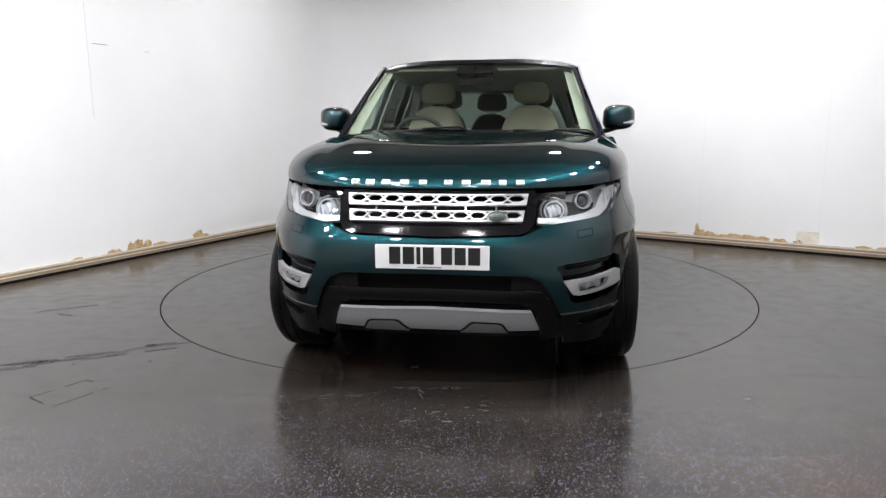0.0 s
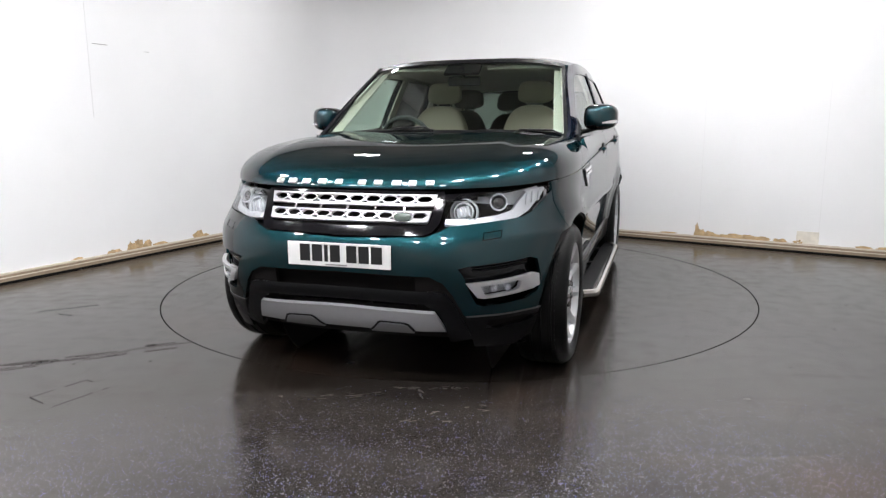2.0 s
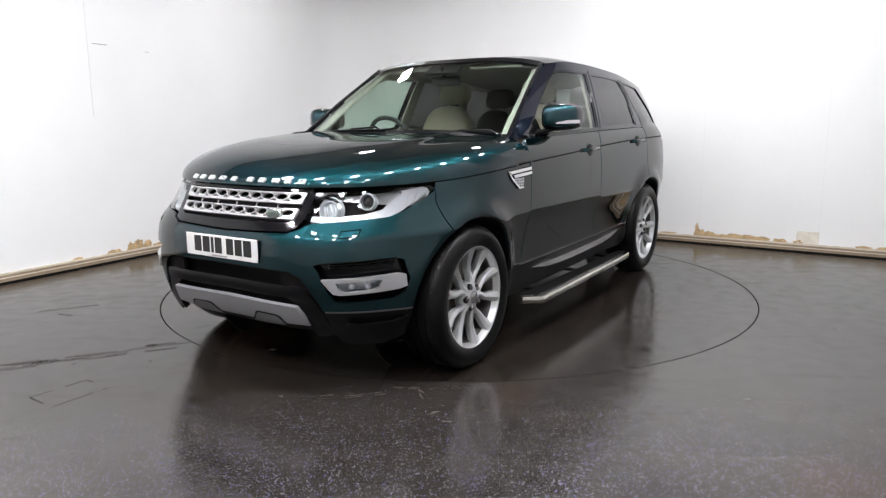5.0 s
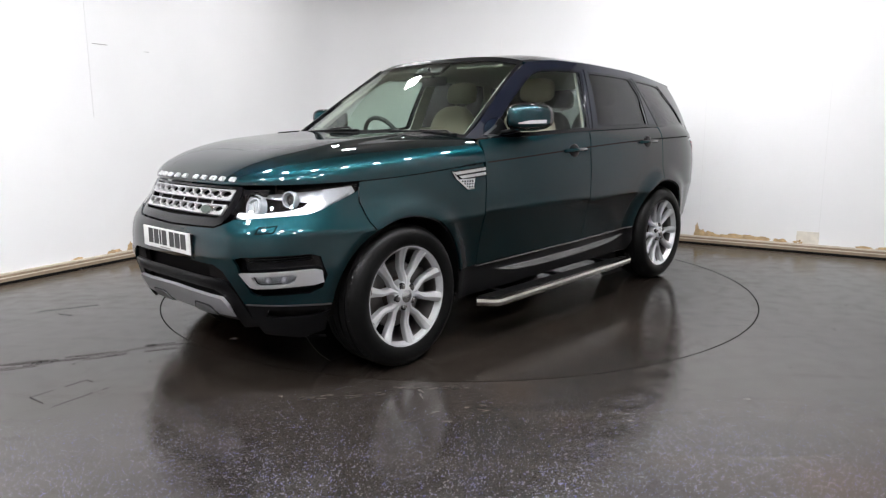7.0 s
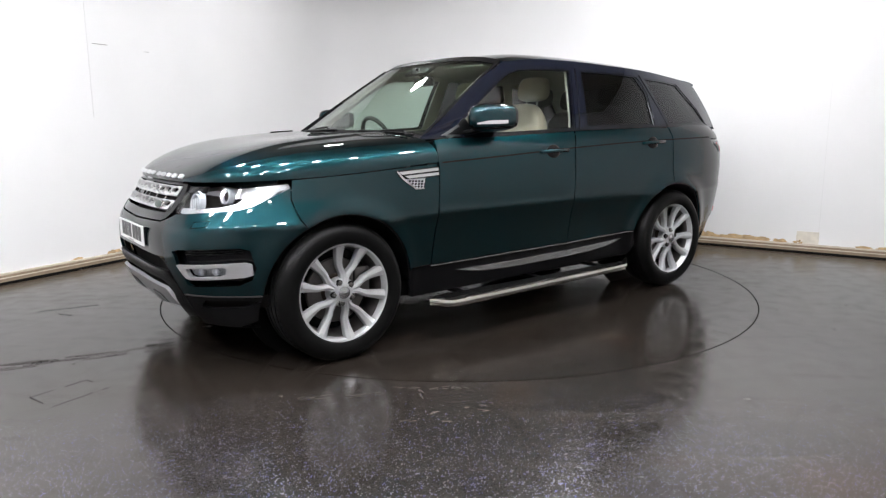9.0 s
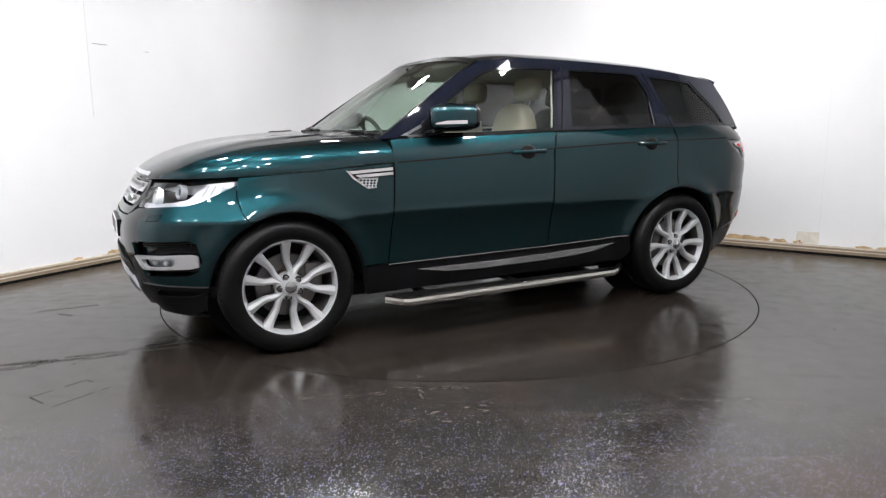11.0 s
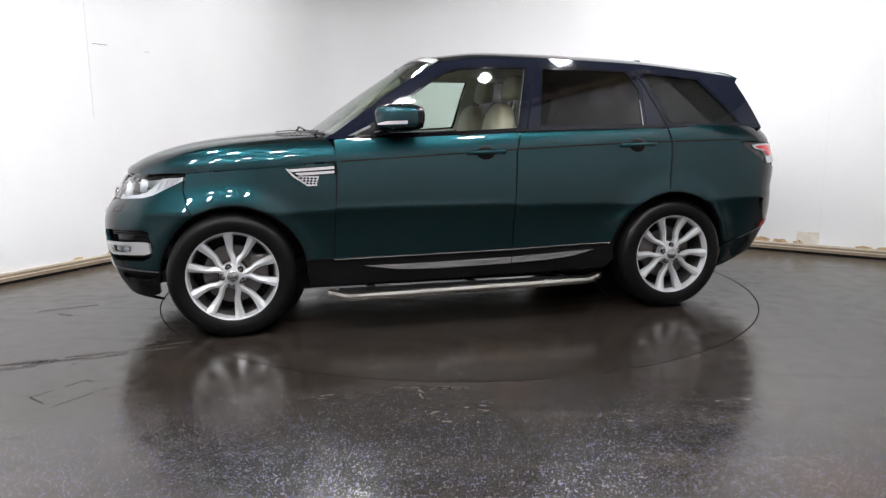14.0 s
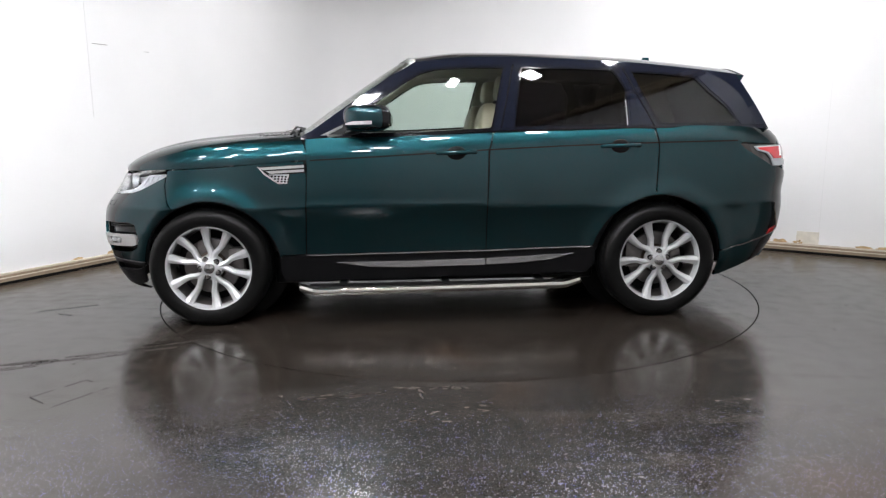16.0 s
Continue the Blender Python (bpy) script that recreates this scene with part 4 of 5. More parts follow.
def hood_pt(a, v):
    """a: 0 at the windscreen, 1 at the front edge; v: across, -1 to 1."""
    n = 2.95
    w = 0.968
    tip = 2.142
    av = min(0.99999, abs(v))
    xf = HX + (tip - HX) * (1 - av ** n) ** (1 / n)
    xb = 1.06 - 0.235 * av * av
    x = xb + a * (xf - xb)
    ze = hood_edge_z(x)
    ye = half_width(x, ze) - 0.001
    y = v * ye
    u = max(0, (x - HX) / (tip - HX))
    rho = min(1, (u ** n + av ** n) ** (1 / n))
    top = hood_top(x) + 0.012 * (1 - av * av) + 0.013 * math.exp(-(max(0, 0.60 - av) / 0.35) ** 2 - (max(0, av - 0.60) / 0.05) ** 2) * max(0, 1 - a ** 3)
    return (x, y, ze + max(0, top - ze) * max(0, 1 - rho ** 9) ** (1 / 2.4))


def ease(t):
    """Closer rows towards both ends."""
    return 0.5 - 0.5 * math.cos(math.pi * t)


def hood():
    def fn(u, v):
        return hood_pt(math.sin(u * math.pi / 2), math.sin((2 * v - 1) * math.pi / 2))
    part("bonnet", grid_bm(fn, 60, 88, 0.012), PAINT, CAR, "dark green bonnet", True)
    # raised letters become bright blocks
    rng = [(-0.392, 0.035), (-0.318, 0.04), (-0.240, 0.038), (-0.152, 0.04), (-0.064, 0.034), (0.055, 0.036), (0.137, 0.04), (0.228, 0.042), (0.305, 0.034), (0.385, 0.038)]
    for y, w in rng:
        best = None
        v = y / 0.965
        for k in range(300):
            q = hood_pt(0.7 + 0.3 * k / 299, v)
            if q[2] < 1.006:
                e = 0.01
                p0, p1 = Vector(hood_pt(0.7 + 0.3 * k / 299 - e, v)), Vector(hood_pt(0.7 + 0.3 * k / 299 - e, v + e))
                nrm = (Vector(q) - p0).cross(p1 - p0).normalized()
                best = (nrm, Vector(q) + nrm * 0.005)
                break
        if best:
            turn = best[0].to_track_quat("X", "Z").to_matrix().to_4x4()
            st = 0.0085
            frame_bm = bmesh.new()
            for dy, dz, sy, sz in ((0, 0.0125 - st / 2, w, st), (0, st / 2 - 0.0125, w, st), (w / 2 - st / 2, 0, st, 0.025 - 2 * st), (st / 2 - w / 2, 0, st, 0.025 - 2 * st)):
                bar = box_bm((0.010, sy, sz), (0, dy, dz))
                tmp = bpy.data.meshes.new("t")
                bar.to_mesh(tmp)
                bar.free()
                frame_bm.from_mesh(tmp)
                bpy.data.meshes.remove(tmp)
            bmesh.ops.transform(frame_bm, matrix=Matrix.Translation(best[1]) @ turn, verts=frame_bm.verts)
            part("bonnet_letter", frame_bm, LETTER, CAR, "raised bright open block")
    # vents near the windscreen
    for sg in (1, -1):
        def vent(u, v):
            q = Vector(hood_pt(0.03 + 0.16 * u, sg * (0.60 + 0.15 * v)))
            return q + Vector((0, 0, 0.002))
        part("bonnet_vent", grid_bm(vent, 6, 6, 0.004), GLOSSB, CAR, "black vent grille on the bonnet", True)
        for k in range(5):
            def slat(u, v, k=k):
                q = Vector(hood_pt(0.045 + 0.028 * k + 0.012 * u, sg * (0.62 + 0.11 * v)))
                return q + Vector((0, 0, 0.004))
            part("vent_slat", grid_bm(slat, 2, 5, 0.002), SILVER, CAR)


hood()

rail_z = curve([0.9, 0.3, 0.118, -0.115, -0.43, -0.9, -1.3, -1.7, -1.95, -2.2], [1.61, 1.655, 1.672, 1.699, 1.702, 1.688, 1.669, 1.635, 1.610, 1.580])
rail_y = curve([0.9, 0.3, 0.0, -0.4, -0.9, -1.2, -1.7, -2.15], [0.63, 0.699, 0.730, 0.745, 0.745, 0.735, 0.70, 0.65])
base_y = curve([0.95, 0.85, 0.3, -0.3, -0.9, -1.2, -1.7, -2.0, -2.2], [0.83, 0.85, 0.903, 0.918, 0.918, 0.914, 0.893, 0.848, 0.79])


def cabin(x, z, sg=1):
    zb, zt = belt_z(x) - 0.01, rail_z(x)
    t = (z - zb) / (zt - zb)
    yb, yt = base_y(x), rail_y(x)
    return (x, sg * (yb + (yt - yb) * (t + 0.22 * t * (t - 1))), z)


def roof_z(x, y):
    return rail_z(x) + 0.060 * (1 - min(1, abs(y) / rail_y(x)) ** 4)




def ws_top(u):
    x = 0.125 + 0.075 * (1 - u * u)
    y = u * rail_y(x) * 0.97
    return Vector((x, y, roof_z(x, y)))


def ws_base(u):
    return Vector((0.865 + 0.10 * (1 - u * u), u * 0.835, 1.185 + 0.025 * (1 - u * u)))


def screen(u, v, bulge=0.012):
    """The windscreen: u from -1 to 1 across, v upwards."""
    p, q = ws_base(u), ws_top(u)
    m = p.lerp(q, v)
    m += Vector((0.55, 0, 0.83)) * bulge * 4 * v * (1 - v) * (1 - 0.6 * u * u)
    return m


def shell(sg):
    f = sg < 0
    surf = lambda x, z: cabin(x, z, sg)
    kw = dict(flip=sg > 0, step=0.035)
    win_f = [(0.70, 1.212), (0.60, 1.262), (0.50, 1.335), (0.42, 1.40), (0.30, 1.488), (0.20, 1.558), (0.10, 1.608), (0.0, 1.633), (-0.2, 1.643), (-0.445, 1.643), (-0.41, 1.50), (-0.36, 1.255), (-0.345, 1.238), (-0.1, 1.226), (0.27, 1.213)]
    win_r = [(-0.545, 1.640), (-0.9, 1.635), (-1.165, 1.625), (-1.195, 1.58), (-1.24, 1.50), (-1.235, 1.26), (-0.9, 1.256), (-0.485, 1.250)]
    win_q = [(-1.275, 1.615), (-1.5, 1.603), (-1.72, 1.583), (-1.80, 1.50), (-1.92, 1.38), (-2.0, 1.275), (-1.99, 1.265), (-1.43, 1.265), (-1.41, 1.30)]
    top = [(x, rail_z(x)) for x in (-2.04, -1.95, -1.7, -1.3, -0.9, -0.43, -0.115, 0.05, 0.125)]
    outer = [(0.90, 1.185), (0.7, 1.196), (0.27, 1.202), (-0.37, 1.230), (-1.2, 1.249), (-1.96, 1.25), (-2.235, 1.235)] + top + [(0.29, 1.585), (0.50, 1.448), (0.70, 1.306), (0.80, 1.238)]
    # Body-coloured frame coloured blue-black, standing for the dark ceiling it reflects.
    side = sheet("side_frame", outer, surf, PILLAR_FILM_SHADE, CAR, [win_f, win_r, win_q], lift=0.0, thick=0.035, label="roof pillars and rail, painted blue-black for the dark ceiling they reflect", **kw)
    for nm, w, mt, lb in (("front_side_glass", win_f, GLASS, "clear side glass"), ("rear_side_glass", win_r, PRIVACY, "dark privacy glass"), ("quarter_glass", win_q, PRIVACY, "dark privacy glass")):
        g = sheet(nm, w, surf, mt, CAR, (), 0.05, 0.004, -0.006, lb, flip=sg > 0)
        g.visible_shadow = False
        c = (sum(q[0] for q in w) / len(w), sum(q[1] for q in w) / len(w))
        inner = [(c[0] + (x - c[0]) * (1 - 0.012 / max(0.1, abs(x - c[0]))) if abs(x - c[0]) > 0.05 else x, c[1] + (z - c[1]) * (1 - 0.012 / max(0.1, abs(z - c[1])))) for x, z in w]
        sheet("window_seal", w, surf, GLOSSB, g, [inner], 0.05, 0.008, -0.001, "black rubber window seal", flip=sg > 0)
    # pillar films in darker tone, door gap and divider
    for poly in ([(-0.458, 1.640), (-0.493, 1.640), (-0.402, 1.245), (-0.37, 1.245), (-0.42, 1.5)], [(-0.503, 1.638), (-0.535, 1.638), (-0.476, 1.252), (-0.412, 1.245)], [(-1.180, 1.618), (-1.218, 1.616), (-1.395, 1.262), (-1.25, 1.262), (-1.253, 1.50), (-1.212, 1.58)]):
        sheet("pillar_film", poly, surf, PILLAR_FILM_SHADE, side, (), 0.05, 0.004, 0.003, "gloss dark pillar cover", flip=sg > 0)
    sheet("rear_pillar_film", [(-1.735, 1.585), (-1.99, 1.572), (-2.20, 1.262), (-2.015, 1.262), (-1.93, 1.385), (-1.81, 1.50)], surf, PILLAR_FILM_SHADE, side, (), 0.05, 0.004, 0.003, "gloss black rear pillar cover", flip=sg > 0)
    for a, b in (((-0.498, 1.655), (-0.405, 1.24)), ((-1.225, 1.63), (-1.408, 1.245))):
        d = 0.004
        sheet("door_joint", [(a[0] - d, a[1]), (a[0] + d, a[1]), (b[0] + d, b[1]), (b[0] - d, b[1])], surf, GAPMAT, side, (), 0.05, 0.003, 0.0045, flip=sg > 0)
    sheet("window_divider", [(-1.221, 1.425), (-1.228, 1.425), (-1.230, 1.262), (-1.223, 1.262)], surf, STRIP, side, (), 0.05, 0.004, 0.003, "thin bright divider bar", flip=sg > 0)
    # waist rail under the glass
    sheet("waist_seal", [(0.86, 1.188), (0.7, 1.200), (0.27, 1.209), (-0.37, 1.236), (-1.2, 1.254), (-2.0, 1.256), (-2.0, 1.244), (-1.2, 1.242), (-0.37, 1.225), (0.27, 1.198), (0.7, 1.190)], surf, GLOSSB, CAR, (), 0.05, 0.012, 0.005, "black waist seal", flip=sg > 0)
    # sail panel at the mirror foot
    sheet("mirror_sail", [(0.72, 1.213), (0.62, 1.262), (0.55, 1.312), (0.53, 1.30), (0.50, 1.214)], surf, BLACKP, CAR, (), 0.04, 0.02, 0.004, flip=sg > 0)
    sheet("mirror_sail_trim", [(0.74, 1.207), (0.60, 1.272), (0.595, 1.26), (0.70, 1.208)], surf, EDGE, CAR, (), 0.04, 0.004, 0.006, flip=sg > 0)
    # pale trim inside the frame
    sheet("pillar_trim", [(0.74, 1.222), (0.55, 1.205)] + outer[2:-2] + [(0.47, 1.445), (0.60, 1.335)], lambda x, z: (lambda p: (p[0], p[1] - sg * 0.042, p[2] - 0.004))(cabin(x, z, sg)), LINING, CAR, [win_f, win_r, win_q], 0.05, 0.012, 0.0, "pale pillar trim", flip=sg > 0)


for sg in (1, -1):
    shell(sg)


def roof_and_screens():
    def roof(u, v):
        t = math.sin((2 * v - 1) * math.pi / 2)
        x0 = ws_top(t).x - 0.004
        x = x0 + (-2.09 - x0) * u
        y = t * rail_y(x)
        return (x, y, roof_z(x, y) + 0.001)
    part("roof", grid_bm(roof, 40, 40, -0.02), PAINT, CAR, "dark green roof panel", True)
    def lining(u, v):
        q = Vector(roof(0.02 + u * 0.96, 0.03 + 0.94 * v))
        return q - Vector((0, 0, 0.05))
    part("headlining", grid_bm(lining, 16, 16, 0.01), LINING, CAR, "cream headlining", True)
    def spoiler(u, v):
        t = 2 * v - 1
        x = -2.06 - 0.068 * u * (1 - 0.25 * t * t)
        y = t * (rail_y(x) - 0.02)
        return (x, y, roof_z(x, y) + 0.006 - 0.012 * u)
    part("roof_spoiler", grid_bm(spoiler, 8, 24, -0.06), PAINT, CAR, "dark green roof spoiler", True)
    bm = box_bm((0.15, 0.05, 0.075), (-1.60, 0.0, roof_z(-1.60, 0) + 0.025), 0.012, 3)
    for v in bm.verts:
        if v.co.z > roof_z(-1.60, 0) + 0.025:
            v.co.x = -1.645 + (v.co.x + 1.60) * 0.35
            v.co.y *= 0.3
    part("roof_aerial", bm, PAINT, CAR, "small roof fin aerial", True)
    # windscreen
    ws = part("windscreen", grid_bm(lambda u, v: screen(1.93 * u - 0.965, 0.02 + 0.95 * v), 40, 20, 0.005), WSGLASS, CAR, "clear green-tinted windscreen", True)
    ws.visible_shadow = False
    for sg in (1, -1):
        def edge(u, v):
            return screen(sg * (0.972 + 0.028 * u), v) + Vector((0, 0, 0.003))
        part("windscreen_edge", grid_bm(edge, 3, 20, 0.012), BLACKP, ws, "black windscreen border", True)
        part("screen_pillar_trim", grid_bm(lambda u, v: screen(sg * (0.885 + 0.085 * u), 0.07 + 0.88 * v) - Vector((0.03 + 0.03 * (1 - u), 0, 0.03)), 3, 16, 0.01), LINING, CAR, "pale windscreen pillar trim", True)
    part("windscreen_edge", grid_bm(lambda u, v: screen(1.95 * u - 0.975, 0.945 + 0.06 * v) + Vector((0, 0, 0.003)), 30, 3, 0.008), BLACKP, ws, "black windscreen border", True)
    part("windscreen_edge", grid_bm(lambda u, v: screen(1.95 * u - 0.975, 0.0 + 0.05 * v) + Vector((0, 0, 0.003)), 30, 3, 0.008), BLACKP, ws, "black windscreen border", True)
    # sensor pod and cowl
    part("sensor_pod", grid_bm(lambda u, v: screen(0.36 * u - 0.18, 0.83 + 0.13 * v) - Vector((0.012, 0, 0.012)), 6, 4, 0.02), BLACKP, CAR, "", True)
    def cowl(u, v):
        t = 2 * u - 1
        a, b = ws_base(t * 0.985), Vector(hood_pt(0.0, t * 0.86))
        q = a.lerp(b, v * 1.15)
        q.z -= 0.012 + 0.02 * math.sin(math.pi * min(1, v))
        return q
    part("cowl", grid_bm(cowl, 30, 5, -0.01), BLACKP, CAR, "black cowl panel", True)
    for y0, y1, k in ((0.30, 0.80, 1), (-0.55, 0.02, 1)):
        pts = []
        for i in range(9):
            y = y0 + (y1 - y0) * i / 8
            q = screen(y / 0.835, 0.012)
            pts.append(q + Vector((0.02, 0, 0.022)))
        arm = part("wiper", tube_bm(pts, 0.008, 8, 1.2), BLACKP, CAR, "black wiper", True)
        q = pts[-1]
        part("wiper_arm", tube_bm([q + Vector((0.05, 0.0, 0.0)), q + Vector((0.035, -0.05, 0.022)), pts[4] + Vector((0.012, 0, 0.012))], 0.009, 8, 0.7), BLACKP, arm, "", True)
    # tail: gate, glass and inner closing
    def gate(u, v):
        s = 5.3 + (6.2 - 5.3) * (v if v < 0.5 else 1 - v) * 2
        z = 0.35 + 0.86 * u
        x, y, _ = wrap(s, z)
        return (x + 0.012, 0.985 * (y if v < 0.5 else -y), z)
    part("tailgate", grid_bm(gate, 16, 30, 0.01), PAINT, CAR, "dark green tailgate", True)
    def rear_glass(u, v):
        t = 2 * v - 1
        b = Vector((-2.35 + 0.14 * t * t, t * 0.80, 1.225))
        q = Vector((-2.06 + 0.02 * t * t, t * 0.60, 1.60 + 0.05 * (1 - t * t)))
        return b.lerp(q, u)
    rg = part("rear_glass", grid_bm(rear_glass, 8, 16, 0.005), PRIV2, CAR, "tinted rear window", True)
    rg.visible_shadow = False
    for sg in (1, -1):
        def side(u, v):
            a, b = Vector(rear_glass(u, 0.5 + sg * 0.46)), Vector(cabin(-2.23 + 0.19 * u, 1.235 + 0.335 * u, sg))
            return a.lerp(b, v)
        part("tail_pillar", grid_bm(side, 8, 4, 0.02), PAINT, CAR, "", True)


PRIV2 = pane_mat("rear_tint", (0.42, 0.45, 0.43))
roof_and_screens()

# ---- wheels ----
def wheel(hx, sg):
    turn = 31 if hx > 0 else 54
    at = Matrix.Translation((hx, sg * 0.965, HUB_Z)) @ (Matrix.Identity(4) if sg > 0 else Matrix.Rotation(math.pi, 4, "Z"))
    # rim barrel, face lip; outwards is +y
    prof = [(0.262, -0.003), (0.270, 0.0), (0.2725, -0.006), (0.268, -0.014), (0.258, -0.016), (0.250, -0.03), (0.244, -0.07), (0.238, -0.20), (0.255, -0.215), (0.262, -0.21), (0.246, -0.19), (0.252, -0.06), (0.256, -0.012)]
    bm = lathe_bm(prof + [prof[0]], 96)
    rim = part("wheel", bm, ALLOY, CAR, "silver ten-spoke alloy wheel", True)
    rim.matrix_basis = at
    # Added dark sleeve: paints shade over the silver barrel behind the spokes.
    part("barrel_shade", lathe_bm([(0.246, -0.036), (0.240, -0.07), (0.234, -0.20), (0.236, -0.20), (0.242, -0.07), (0.248, -0.036)], 64), DARKMET, rim, "dark sleeve added to paint shade inside the barrel", True)
    # spokes in five pairs, each pair meeting at the hub
    for k in range(10):
        pair, hand = divmod(k, 2)
        base = radians(72 * pair + turn)
        h = -1 if hand == 0 else 1
        bm = bmesh.new()
        rows = []
        N = 16
        for i in range(N + 1):
            t = i / N
            r = 0.050 + (0.259 - 0.050) * t
            b = min(1, max(0, (r - 0.070) / 0.085))
            a = base + h * radians(5 + 12.0 * b * b * (3 - 2 * b) - 2.0 * max(0, t - 0.6))
            wd = 0.0175 + 0.0015 * math.cos(t * math.pi * 2) + 0.010 * t ** 2.5
            dish = -0.022 - 0.010 * math.sin(math.pi * t) + 0.018 * t ** 3
            c = Vector((r * math.cos(a), dish, r * math.sin(a)))
            tan = Vector((-math.sin(a), 0, math.cos(a)))
            rows.append([bm.verts.new(c + tan * (wd * q) + Vector((0, d, 0))) for q, d in ((-1.1, -0.034), (-1.0, -0.008), (-0.86, -0.003), (0.1 * h, 0.004), (0.86, -0.003), (1.0, -0.008), (1.1, -0.034))])
        for p, q in zip(rows, rows[1:]):
            for j in range(6):
                bm.faces.new((p[j], p[j + 1], q[j + 1], q[j]))
        part("spoke", bm, ALLOY, rim)
    part("wheel_hub", lathe_bm([(0.0, -0.012), (0.036, -0.013), (0.052, -0.018), (0.074, -0.026), (0.080, -0.036), (0.082, -0.08), (0.0, -0.08)], 48), ALLOY, rim, "", True)
    part("centre_cap", lathe_bm([(0.0, -0.003), (0.028, -0.005), (0.034, -0.009), (0.034, -0.02)], 36), SILVER, rim, "round grey centre cap", True)
    for k in range(5):
        a = radians(72 * k + turn + 36)
        bm = lathe_bm([(0.0, -0.006), (0.009, -0.006), (0.0125, -0.011), (0.0125, -0.04)], 6)
        bmesh.ops.translate(bm, vec=(0.058 * math.cos(a), 0, 0.058 * math.sin(a)), verts=bm.verts)
        part("wheel_nut", bm, DARKMET, rim)
        bm = lathe_bm([(0.0125, -0.019), (0.0185, -0.0175), (0.0195, -0.022), (0.0195, -0.05)], 18)
        bmesh.ops.translate(bm, vec=(0.058 * math.cos(a), 0, 0.058 * math.sin(a)), verts=bm.verts)
        part("nut_well", bm, GLOSSB, rim)
    # tyre with shoulder and tread grooves
    tp = [(0.264, -0.012), (0.270, 0.000), (0.278, 0.006), (0.300, 0.013), (0.322, 0.016), (0.330, 0.0145), (0.334, 0.0145), (0.348, 0.008), (0.362, -0.004), (0.372, -0.018), (0.378, -0.034)]
    for y in (-0.06, -0.11, -0.16):
        tp += [(0.380, y + 0.006), (0.374, y + 0.004), (0.374, y - 0.004), (0.380, y - 0.006)]
    tp += [(0.378, -0.20), (0.366, -0.235), (0.330, -0.25), (0.28, -0.24), (0.262, -0.22)]
    tyre = part("tyre", lathe_bm(tp, 96), RUBBER, rim, "black road tyre", True)
    bm = bmesh.new()
    for k in range(72):
        a = k * math.tau / 72
        b2 = box_bm((0.012, 0.036, 0.004), (0, 0, 0))
        bmesh.ops.transform(b2, matrix=Matrix.Rotation(-a, 4, "Y") @ Matrix.Translation((0, -0.024, 0.3698)) @ pose(0, 0, 0, -32, 0, 12), verts=b2.verts)
        tmp = bpy.data.meshes.new("t")
        b2.to_mesh(tmp)
        b2.free()
        bm.from_mesh(tmp)
        bpy.data.meshes.remove(tmp)
    tagged(part("tread_block", bm, RUBBER, tyre), "", "", "", "stuff")
    part("brake_disc", lathe_bm([(0.05, -0.10), (0.175, -0.10), (0.18, -0.104), (0.18, -0.125), (0.175, -0.13), (0.05, -0.13)], 64), DARKMET, rim, "dull iron brake disc", True)
    part("hub_carrier", lathe_bm([(0.0, -0.075), (0.085, -0.078), (0.095, -0.10), (0.0, -0.11)], 32), RUST, rim, "", True)
    bm = box_bm((0.10, 0.075, 0.17), (-0.155 if hx > 0 else 0.155, -0.12, 0.03), 0.012, 2)
    part("brake_caliper", bm, DARKMET, rim, "", True)
    bm = lathe_bm([(0.0, -0.17), (0.235, -0.17)], 40)
    part("rim_back", bm, BLACKP, rim)


for hx in (HUB_X, -HUB_X):
    for sg in (1, -1):
        wheel(hx, sg)


# ---- head lamps ----
def facing(s, z):
    """The pose on the body's skin whose x axis points outwards."""
    e = 0.004
    p = Vector(wrap(s, z))
    n = (Vector(wrap(s + e, z)) - Vector(wrap(s - e, z))).cross(Vector(wrap(s, z + e)) - Vector(wrap(s, z - e))).normalized()
    n = (n + Vector((1.6, 0, 0))).normalized()
    return Matrix.Translation(p) @ n.to_track_quat("X", "Z").to_matrix().to_4x4()


